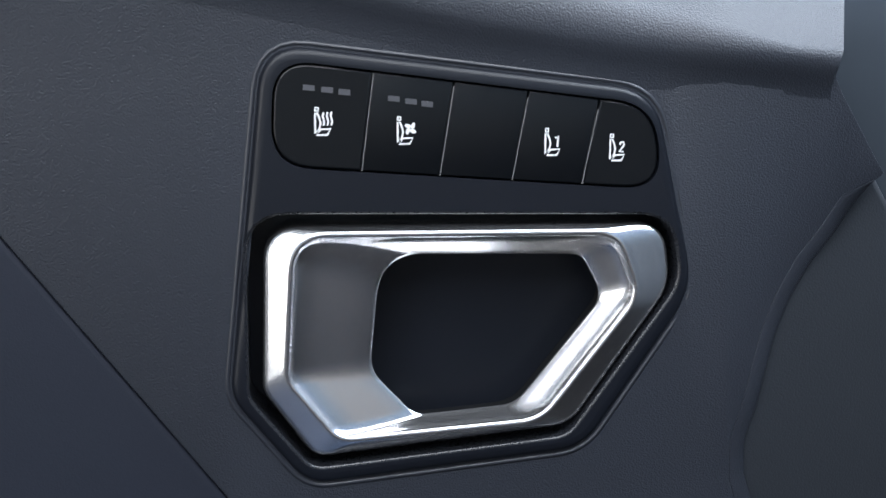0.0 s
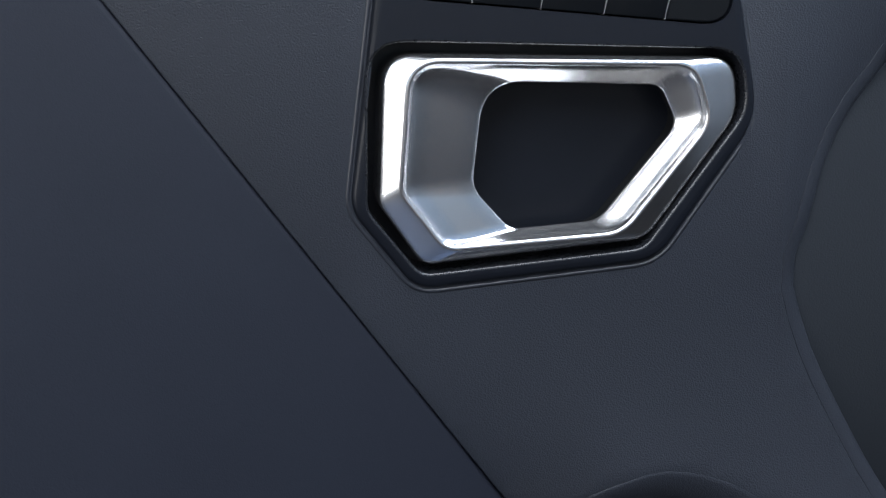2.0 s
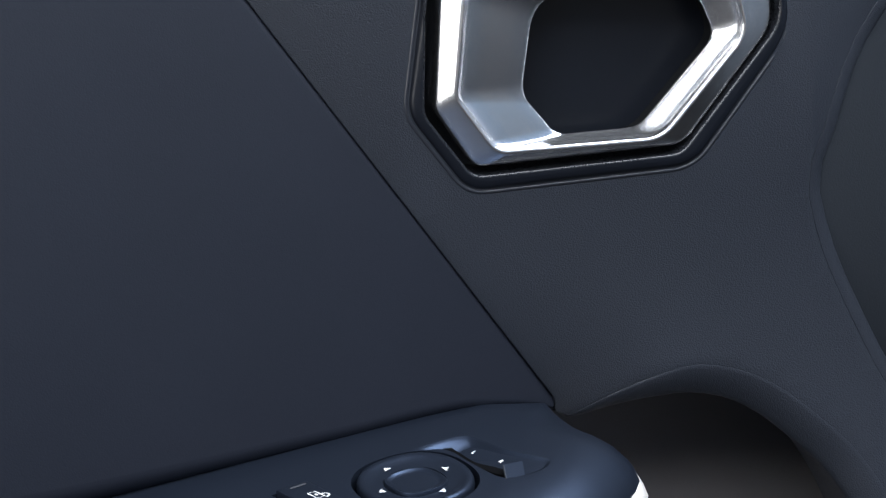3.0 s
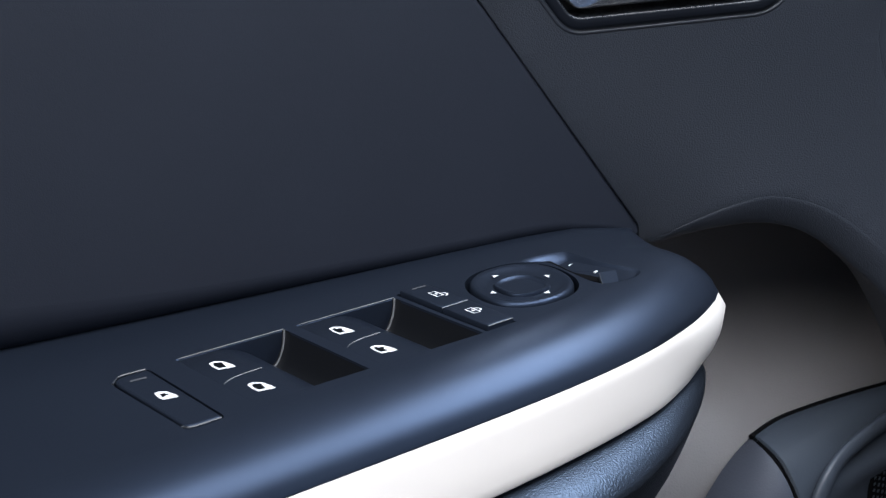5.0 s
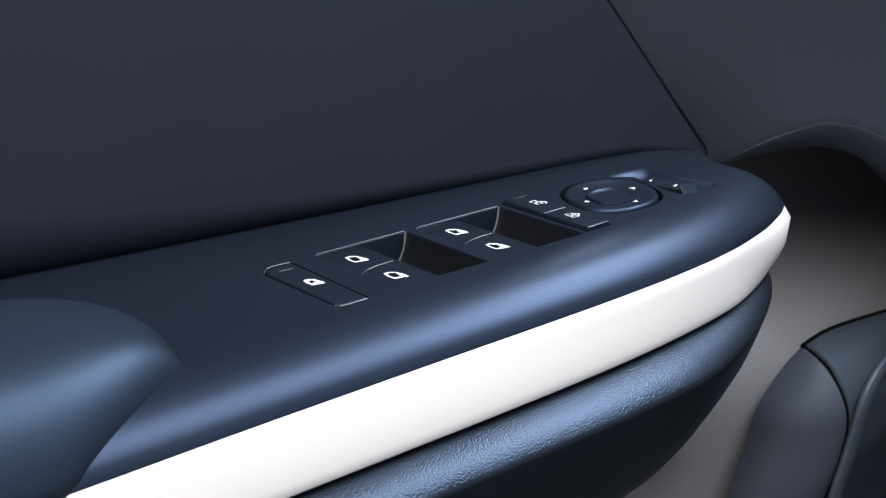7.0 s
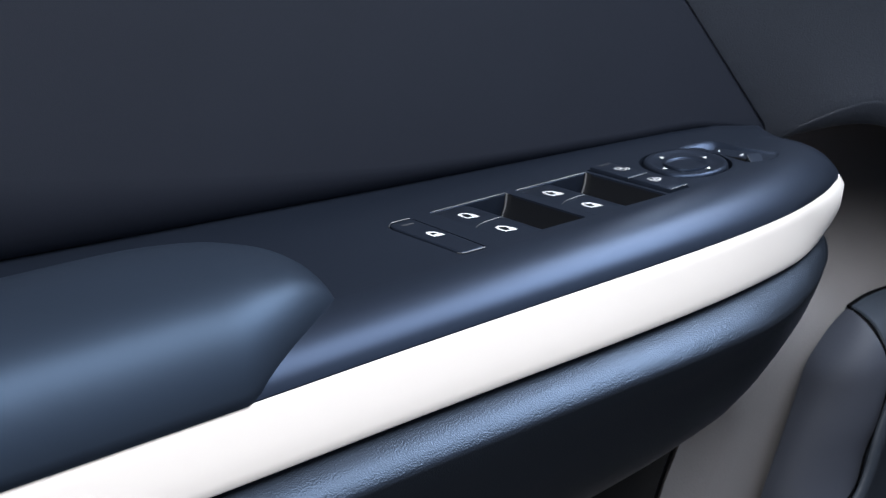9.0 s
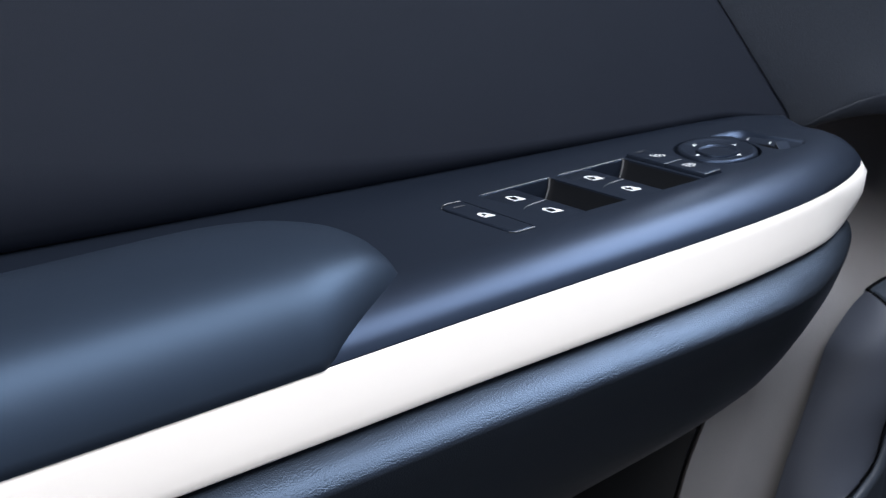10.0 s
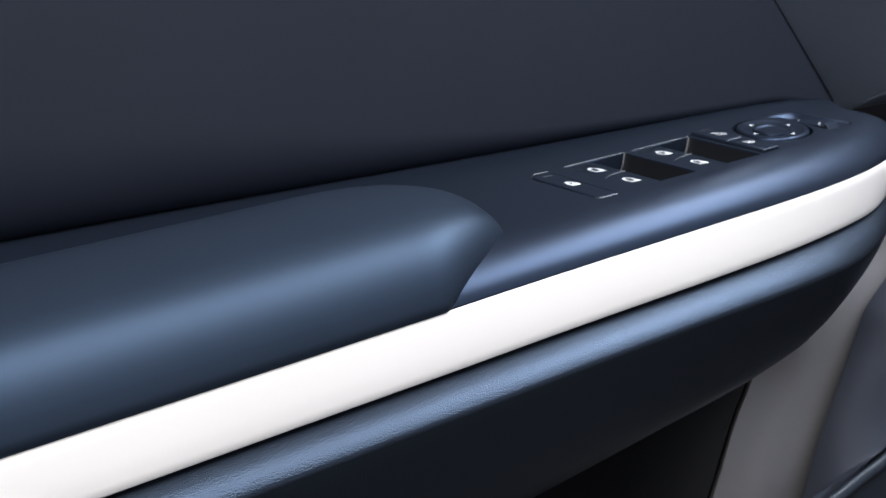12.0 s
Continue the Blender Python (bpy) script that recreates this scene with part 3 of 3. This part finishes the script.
hollow_label = "matte black scooped finger hollow"
for dx in (0.0, 0.0555):
    scoop = [(0.0361, -0.0002), (0.0357, -0.004), (0.0345, -0.009), (0.0322, -0.0138), (0.0285, -0.0178), (0.024, -0.0184)]
    rows = [[Vector((*skew(x + dx, y), 0.75 + z)) for y in (0.0149, 0.0143, 0.01, -0.02, -0.0404)] for x, z in scoop]
    for row in rows:
        row[0] = row[0] + Vector((-0.0011, 0, 0.0004))
        row[1] = row[1] + Vector((-0.0003, 0, 0))
    edge_line = [Vector((*skew(x + dx - 0.0003, 0.0146), 0.75 + z)) for x, z in spline(scoop[:5], 12)]
    # Grey bead paints the glint down the hollow's rounded edge.
    part("hollow_lip", bead(edge_line, 0.0006), PRINT_GREY, armrest, "pale painted edge highlight")
    part("hollow_edge", bead([Vector((*skew(x + dx, 0.0152), 0.7500)) for x in (-0.0122, 0.0, 0.012, 0.024, 0.0358)], 0.00032), EDGE, armrest, "pale painted edge highlight")
    part("finger_hollow", loft(rows, False, False, False), HOLLOW, armrest, hollow_label, 60)

lock_set = [("lock_button", [(0.0957, 0.0168), (0.1096, 0.0168), (0.1150, -0.0105), (0.1009, -0.0110)], (0.1075, 0.0028), False),
            ("lock_button", [(0.1012, -0.0116), (0.1152, -0.0111), (0.1200, -0.0384), (0.1066, -0.0390)], (0.1107, -0.0226), True)]
for name, shape, (cx, cy), shut in lock_set:
    b = thing(name, "blue-black door lock button with a white closed padlock symbol" if shut else "blue-black door lock button with a white open padlock symbol", "switch", "door lock buttons")
    key = part("key", prism(shape, top, -0.007, 0.0020, 0.0008, 3), SOFT, b)
    part("edge_line", bead([top(*Vector(shape[3]).lerp(Vector(shape[2]), f), 0.0016) + Vector((0.0002, -0.0001, 0)) for f in (0.0, 0.3, 0.6, 0.97)], 0.0003), EDGE, key, "pale painted edge highlight")
    at = print_at(cx, cy, 0.0020)
    body = stroke([(-0.0030, -0.0026), (0.0030, -0.0026), (0.0030, 0.0006), (-0.0030, 0.0006)], 0.0007, at, closed=True)
    dot = blob([(-0.0008, -0.0014), (0.0008, -0.0014), (0.0008, -0.0004), (-0.0008, -0.0004)], at)
    r0 = 0.0 if shut else 0.0022
    bow = stroke([(-0.0018 + r0 + 0.0018 * (1 - math.cos(math.pi * k / 8)), 0.0008 + 0.0022 * math.sin(math.pi * k / 8)) for k in range(9)], 0.0007, at)
    part("symbol", join(body, dot, bow), PRINT, key, "white padlock symbol")
    if not shut:
        part("status_lamp", blob([(-0.0105, -0.0045), (-0.0105, 0.0025), (-0.0118, 0.0025), (-0.0118, -0.0045)], at), LENS, key)

b = thing("window_lock_button", "blue-black window lock button with chamfered corners and a white symbol", "switch")
key = part("key", prism(inset(window_lock, 0.0011), top, -0.005, 0.0006, 0.001, 3), SOFT, b)
at = flat_at(-0.0285, -0.0140, 0.0006, 0.00088)
part("symbol", blob(FRAME, at), PRINT, key, "white crossed window symbol")
part("symbol_pane", join(blob([(-2.0, 2.2), (0.3, 1.9), (0.4, -0.2), (-1.7, -1.4)], at, 0.0004), blob([(0.3, 1.0), (1.3, 0.3), (1.3, -0.6), (0.3, -0.2)], at, 0.0004)), GLOSS, key)
part("status_lamp", blob([(-0.0360, 0.0070), (-0.0293, 0.0063), (-0.0295, 0.0047), (-0.0360, 0.0053)], lambda x, y, d: top(x, y, 0.0008)), LENS, key)
for line in ([(-0.0424, 0.0088), (-0.0385, 0.0132), (-0.0333, 0.0138), (-0.0272, 0.0134)], [(-0.0321, -0.0408), (-0.0300, -0.0429), (-0.0265, -0.0433), (-0.0172, -0.0431)]):
    part("edge_line", bead([top(x, y, 0.0004) for x, y in spline(line, 14)], 0.00045), EDGE, key, "pale painted edge highlight")

mirror = thing("mirror_adjuster", "round blue-black mirror adjuster with four white arrows", "switch")
bm = loft([[top(x, y, d) for x, y in circle(r, 40, 2.25)] for r, d in ((0.0228, -0.009), (0.0236, -0.0025), (0.0234, -0.0004), (0.0227, 0.0009), (0.0215, 0.0013), (0.0197, 0.0006), (0.0172, -0.0003), (0.0150, -0.0006), (0.0128, -0.0008), (0.0124, -0.005))])
ring = part("ring", bm, SOFT, mirror, "", 45)
bm = loft([[top(x - 0.0004 - 0.12 * (y - KNOB[1]), y - 0.0008, d) for x, y in circle(r, 36, 2.8)] for r, d in ((0.0114, -0.003), (0.0113, -0.0002), (0.0110, 0.0004), (0.0104, 0.0005), (0.0098, 0.0001), (0.0092, -0.0004), (0.0080, -0.0005))])
part("centre_key", bm, SOFT, mirror)
for k in range(4):
    a = math.pi / 2 * k + (0.02, 0.26)[k % 2]
    ax, ay = KNOB[0] + 0.0159 * math.cos(a) - 0.0005, KNOB[1] + 0.0159 * math.sin(a)
    at = lambda u, v, d, a=a, ax=ax, ay=ay: Vector((ax + v * math.cos(a) - u * math.sin(a), ay + v * math.sin(a) + u * math.cos(a), 0.75 - 0.0005 + d))
    part("arrow", blob([(-0.0019, -0.0011), (0.0019, -0.0011), (0.0, 0.0015)], at, 0.0008), PRINT, ring)

slider = thing("mirror_selector", "small mirror selector slider in an oval slot", "switch")
bed = []
for f, g in ((0.0, 0.0), (0.12, 0.04), (0.35, 0.22), (0.65, 0.62), (0.88, 0.93), (1.0, 1.0)):
    bed.append([top(a[0] + f * (b[0] - a[0]), a[1] + f * (b[1] - a[1]), 0.0001 + g * b[2]) for a, b in zip(SLOT, BED)])
tray = part("tray", loft(bed, False), SOFT, slider, "", 60)
tab = prism(rounded([(0.1808, -0.0226), (0.1897, -0.0240), (0.1838, -0.0342), (0.1757, -0.0318)], 0.0006, 2), lambda x, y, d: top(x, y, d + (0.28 * (y + 0.028) if d > 0 else 0)), -0.006, 0.0004)
tab = part("tab", tab, SOFT, slider, "", 20)
part("edge_line", bead([top(0.1807, -0.0229, 0.0018), top(0.1757, -0.0318, -0.0006)], 0.00035), EDGE, tab, "pale painted edge highlight")
# Black strip laid where the slot's rear edge shades its floor.
slot_shade = spline([(0.1738, 0.0118), (0.1728, 0.004), (0.1738, -0.008), (0.1765, -0.0175), (0.1795, -0.0262)], 12) + spline([(0.183, -0.0222), (0.181, -0.016), (0.1772, -0.008), (0.177, 0.003), (0.1772, 0.0102)], 12)
part("slot_shade", prism(slot_shade, top, -0.0062, -0.0016), GROOVE, slider, "black strip for the shade along the slot floor")


def lettering(text, m, size, mat, parent, label):
    data = bpy.data.curves.new("lettering", "FONT")
    data.body, data.size, data.align_x, data.align_y = text, size, "CENTER", "CENTER"
    data.extrude, data.offset, data.shear = 0.00008, 0.00008, 0.08
    tmp = new("lettering", data)
    me = bpy.data.meshes.new_from_object(tmp.evaluated_get(bpy.context.evaluated_depsgraph_get()))
    bpy.data.objects.remove(tmp)
    me.materials.append(mat)
    ob = new("lettering", me)
    ob.parent, ob.matrix_local = parent, m
    return tagged(ob, label)


lettering("L", pose(0.1832, 0.0022, 0.7474, 13, 0, -90), 0.0029, PRINT, tray, "white letter L")
lettering("R", pose(0.1868, -0.0128, 0.7478, 13, 0, -90), 0.0029, PRINT, tray, "white letter R")

# ---- seat buttons ----
bank = thing("seat_button_bank", "row of five black seat buttons with white seat symbols", "switch panel")
part("backing", prism(BANK, face, -0.0125, -0.006), GROOVE, bank)
RULES = [((0.0349, 0.1051), (0.0282, 0.0685)), ((0.0643, 0.0986), (0.0572, 0.0645)), ((0.0920, 0.0927), (0.0845, 0.0610)), ((0.1188, 0.0867), (0.1114, 0.0576))]
keys = []
for k in range(5):
    shape = inset(BANK, 0.0007)
    shape = shape if area2(shape) > 0 else shape[::-1]
    gap = 0.00035
    if k < 4:
        (ax, ay), (bx, by) = RULES[k]
        shape = clip(shape, (bx - gap, by), (ax - gap, ay))
    if k > 0:
        (ax, ay), (bx, by) = RULES[k - 1]
        shape = clip(shape, (ax + gap, ay), (bx + gap, by))
    keys.append(part("button", prism(shape, face, -0.008, 0.0014, 0.0007, 2), GLOSS, bank, "black seat button"))


for (ax, ay), (bx, by) in RULES:
    part("divider", prism([(ax - 0.00002, ay - 0.0006), (ax + 0.00026, ay - 0.0006), (bx + 0.00026, by + 0.0006), (bx - 0.00002, by + 0.0006)], face, -0.008, 0.0012), PRINT_GREY, bank, "thin grey divider")


def on_button(cx, cy):
    """Print on a seat button, given in millimetres about a centre."""
    return lambda u, v, d=0.0: face(cx + 0.001 * u, cy + 0.001 * v, 0.0014 + d)


def seat_symbol(at):
    back = stroke([(-2.75, 3.3), (-2.0, 3.2), (-1.35, 1.6), (-0.95, -0.6), (-1.6, -2.6), (-3.2, -4.3)], 0.7, at, closed=True)
    head = stroke([(-2.6, 5.2), (-1.5, 5.1), (-1.6, 3.9), (-2.7, 4.0)], 0.65, at, closed=True)
    cushion = stroke([(-2.6, -4.8), (1.2, -5.0), (2.5, -2.9), (-1.1, -2.8)], 0.75, at, closed=True)
    return [back, head, cushion]


def wave(x0, at):
    return stroke([(x0 + 0.1 * (k - 3) + 0.35 * math.sin(k * 1.05), -1.5 + 0.8 * k) for k in range(7)], 0.7, at)


at = on_button(0.0154, 0.0882)
part("symbol", join(*seat_symbol(at), wave(0.2, at), wave(1.65, at), wave(3.1, at)), PRINT, keys[0], "white heated seat symbol")
at = on_button(0.0454, 0.0829)
petals = []
for a in (0.7, 2.27, 3.84, 5.41):
    cx, cy, c, d = 1.8 + 1.3 * math.cos(a), 0.6 + 1.3 * math.sin(a), math.cos(a + 0.5), math.sin(a + 0.5)
    petals.append(blob([(cx + 1.35 * c * math.cos(b) - 0.75 * d * math.sin(b), cy + 1.35 * d * math.cos(b) + 0.75 * c * math.sin(b)) for b in [0.63 * k for k in range(10)]], at))
part("symbol", join(*seat_symbol(at), *petals), PRINT, keys[1], "white ventilated seat symbol")
DIGITS = {"1": [(0.9, 1.3), (2.1, 2.2), (1.6, -1.9)], "2": [(0.8, 1.0), (1.2, 1.8), (2.2, 1.9), (2.6, 1.2), (2.2, 0.3), (0.6, -1.6), (2.3, -1.75)]}
for k, (cx, cy, digit) in ((3, (0.1008, 0.0749, "1")), (4, (0.1258, 0.0711, "2"))):
    at = on_button(cx, cy)
    part("symbol", join(*seat_symbol(at)), PRINT, keys[k], "white seat symbol")
    part("lettering", stroke(DIGITS[digit], 0.75, at), PRINT, keys[k], "white digit " + digit)
for k, row in ((0, ((0.0111, 0.1007), (0.0177, 0.0995), (0.0239, 0.0983))), (1, ((0.0418, 0.0948), (0.0481, 0.0934), (0.0540, 0.0921)))):
    for u, v in row:
        at = lambda a, b, d, u=u, v=v: face(u + a + 0.1 * b, v + b - 0.16 * a, 0.0014 + d)
        part("indicator", prism([(-0.0021, -0.0010), (0.0021, -0.0010), (0.0021, 0.0010), (-0.0021, 0.0010)], at, -0.0005, 0.0003), LENS, keys[k])

# ---- speaker pod ----
pod = thing("door_pod", "dark plastic speaker pod low on the car door", "speaker pod")


BACK = [(0.316, 0.0045), (0.341, 0.0098), (0.362, 0.0100), (0.400, 0.0065), (0.43, 0.002), (0.62, -0.03)]
# the joint between cover and cheek wavers on its way down, then sweeps to the rear
waver = lambda z: curve_at([(0.3, -0.03), (0.45, -0.03), (0.495, -0.014), (0.5225, -0.006), (0.55, 0.002), (0.575, 0.002), (0.60, 0.0), (0.7, 0.0)], z)


def cover(x, shrink=0.0):
    """One section of the pod cover: flat brow, then a face that swings outboard towards the front."""
    g = min(1, max(0, (x - 0.32) / 0.09))
    g = g * g * (3 - 2 * g)
    back = curve_at(BACK, x)
    front = [(-0.026, 0.591), (-0.0335, 0.577), (-0.0352, 0.56), (-0.0348, 0.54), (-0.030, 0.505), (-0.026, 0.46), (-0.02, 0.3)]
    edge = [(y + 0.012 * g, z - 0.003 * g) for y, z in front[:2]] + [(y + 0.012 * g, z) for y, z in front[2:]]
    sill = [(edge[0][0] - 0.004 * g, edge[0][1]), (edge[1][0] - 0.006 * g, edge[1][1])]
    pts = [(back + 0.0006, 0.600), (back, 0.6045), (back - 0.003, 0.6055), (back - 0.011, 0.604), (0.5 * (back - 0.011) + 0.5 * edge[0][0] - 0.002, 0.5995)] + sill + edge[2:]
    ring = spline(pts, 80)
    return [Vector((x + waver(z), y + shrink, z - shrink)) for y, z in ring] + [Vector((x, back + 0.0015, 0.3)), Vector((x, back + 0.0015, 0.59))]


part("cover", loft([cover(0.3205, 0.003), cover(0.3192, 0.0012), cover(0.320)] + [cover(0.32 + 0.3 * (k / 16) ** 1.3) for k in range(1, 17)]), POD, pod, "dark plastic cover with a rounded brow", 45)
# Black bead draws the dark line along the brow's back edge.
part("brow_dark_line", bead([Vector((x, curve_at(BACK, x) - 0.0016, 0.6050)) for x in [0.3165 + 0.15 * k / 24 for k in range(25)]], 0.0016), GROOVE, pod, "black line along the brow")
path = spline([(0.415, -0.0215, 0.5985), (0.385, -0.026, 0.598), (0.356, -0.031, 0.594), (0.338, -0.0365, 0.588), (0.3285, -0.0385, 0.575), (0.324, -0.0388, 0.560), (0.318, -0.0388, 0.540), (0.313, -0.0385, 0.525), (0.309, -0.0385, 0.51), (0.305, -0.0385, 0.495), (0.298, -0.0385, 0.479), (0.287, -0.0385, 0.468), (0.272, -0.0385, 0.4575), (0.244, -0.0385, 0.450), (0.217, -0.0385, 0.442), (0.17, -0.0385, 0.432)], 60)
rib, skirt = [], []
for i, p in enumerate(path):
    p = Vector(p)
    d = (Vector(path[min(i + 1, 59)]) - Vector(path[max(i - 1, 0)])).normalized()
    side = d.cross(Vector((0, 1, 0))).normalized()
    rib.append([p + side * 0.0058 * math.cos(w) + Vector((0, 0.0034 * math.sin(w), 0)) for w in [math.pi * 2 * j / 12 for j in range(12)]])
    if i > 30:
        skirt.append([p + Vector((0.0, 0.0008, -0.002)), p + Vector((0.006, 0.004, -0.03)), p + Vector((0.012, 0.012, -0.10)), p + Vector((0.02, 0.022, -0.10)), p + Vector((0.02, 0.02, -0.004))])
part("ridge", loft(rib), POD, pod, "rounded bluish-black ridge", 70)
part("pocket_front", loft(skirt), POD, pod, "dark face of the door pocket under the ridge", 50)
plate = rounded([(0.391, 0.579), (0.5, 0.579), (0.5, 0.43), (0.3905, 0.43)], [0.012, 0.004, 0.004, 0.004], 4)
part("grille", prism(plate, lambda x, z, d: Vector((x, -0.0262 + 0.07 * (x - 0.379) - d, z)), -0.004, 0.0006), GROOVE, pod, "black speaker grille")
dots = []
for i in range(14):
    for j in range(24):
        cx, cz = 0.3955 + 0.0045 * i, 0.572 - 0.0045 * j - 0.00225 * (i % 2)
        dots.append(blob([(cx + 0.0013 * math.cos(w), cz + 0.0013 * math.sin(w)) for w in (0, 1.05, 2.1, 3.14, 4.2, 5.25)], lambda x, z, d: Vector((x, -0.0262 + 0.07 * (x - 0.379) - d, z)), 0.0009))
tagged(part("grille_studs", join(*dots), POD, pod), "fine dark grille studs", kind="stuff")
foot = spline([(0.3172, 0.0042, 0.6035), (0.3095, 0.0075, 0.595), (0.2993, 0.008, 0.5858), (0.2882, 0.008, 0.5742), (0.283, 0.0085, 0.566), (0.2763, 0.0085, 0.545), (0.2646, 0.0085, 0.513), (0.2466, 0.009, 0.4625), (0.2327, 0.009, 0.4075), (0.215, 0.009, 0.347)], 44)
lip = [(0.0055, 0.6035), (0.001, 0.603), (-0.004, 0.602), (-0.0145, 0.5975), (-0.0245, 0.589), (-0.032, 0.576), (-0.034, 0.56), (-0.0335, 0.53), (-0.031, 0.507)]
lip = spline([(0.3172 + waver(z), y, z) for y, z in lip] + [(0.300, -0.032, 0.484), (0.288, -0.033, 0.473), (0.272, -0.033, 0.463), (0.244, -0.033, 0.4555), (0.217, -0.033, 0.4475), (0.17, -0.033, 0.437)], 44)
rows = []
for (ax, ay, az), (bx, by, bz) in zip(foot, lip):
    bow = [math.pi / 2 * j / 12 for j in range(13)]
    rows.append([(ax + (bx - ax) * (1 - math.cos(w)), ay + (by - ay) * math.sin(w), az + (bz - az) * (1 - math.cos(w))) for w in bow] + [(max(ax, bx) + 0.006, ay + 0.004, min(az, bz) - 0.002)])
# Black bead draws the dark joint where cover meets cheek.
part("seam_dark_line", bead([Vector(p) + Vector((0.0016, 0.0006, 0)) for p in lip[1:26]], 0.0013), GROOVE, pod, "black joint line between cover and cheek")
part("side_cheek", loft(rows), CHEEK, pod, "grey plastic side cheek", 60)

# ---- dashboard and cabin ----
dash = rounded([(0.0, 0.0), (0.5, 0.0), (0.5, 0.28), (0.08, 0.28)], [0.01, 0.01, 0.03, 0.08])
tagged(finish(prism(dash, lambda u, v, d: Vector((0.47 + u, 0.12 - d, 0.78 + v)), 0.0, 1.3, 0.04), "wall_dashboard", DASH), "dark dashboard side", "dashboard", kind="structure")


def slab(name, corners, thick, mat, label):
    """A flat panel through four corners, thickened away from the cabin."""
    p = [Vector(c) for c in corners]
    n = (p[1] - p[0]).cross(p[2] - p[0]).normalized()
    if n.dot(Vector((-0.2, -0.6, 0.9)) - p[0]) < 0:
        n = -n
    tagged(finish(loft([p, [q - n * thick for q in p]]), name, mat), label, "cabin", kind="structure")


slab("floor", [(-1.6, -1.45, 0.25), (1.4, -1.45, 0.25), (1.4, 0.25, 0.25), (-1.6, 0.25, 0.25)], 0.03, CARPET, "dark carpet floor of the car cabin")
slab("ceiling", [(-1.6, -1.3, 1.5), (0.45, -1.3, 1.5), (0.45, 0.06, 1.5), (-1.6, 0.06, 1.5)], 0.03, ROOFING, "pale headlining of the car cabin")
slab("wall_passenger_door", [(-1.6, -1.43, 0.25), (1.4, -1.43, 0.25), (1.4, -1.43, 0.74), (-1.6, -1.43, 0.74)], 0.03, CHEEK, "dark grey lower trim of the far car door")
slab("wall_passenger_shoulder", [(-1.6, -1.43, 0.744), (1.4, -1.43, 0.744), (1.4, -1.43, 1.05), (-1.6, -1.43, 1.05)], 0.03, TRIM_BEIGE, "pale beige upper trim of the far car door")
slab("wall_rear", [(-1.6, -1.45, 0.25), (-1.6, 0.25, 0.25), (-1.6, 0.15, 1.5), (-1.6, -1.3, 1.5)], 0.03, HIDE, "dark rear of the car cabin")
slab("wall_firewall", [(1.35, -1.45, 0.25), (1.35, 0.25, 0.25), (1.35, 0.25, 0.95), (1.35, -1.45, 0.95)], 0.03, WARM, "warm grey footwell end of the car cabin")
# Opaque panel added out of view to keep sky reflections off the armrest.
slab("wall_light_blocker", [(-1.6, 0.31, 1.054), (1.4, 0.31, 1.054), (1.4, 0.2, 1.55), (-1.6, 0.2, 1.55)], 0.03, GLOSS, "unseen black panel that blocks light above the door")
slab("wall_outer_door", [(-1.6, 0.31, 0.25), (1.4, 0.31, 0.25), (1.4, 0.31, 1.05), (-1.6, 0.31, 1.05)], 0.03, HIDE, "outer shell of the car door")
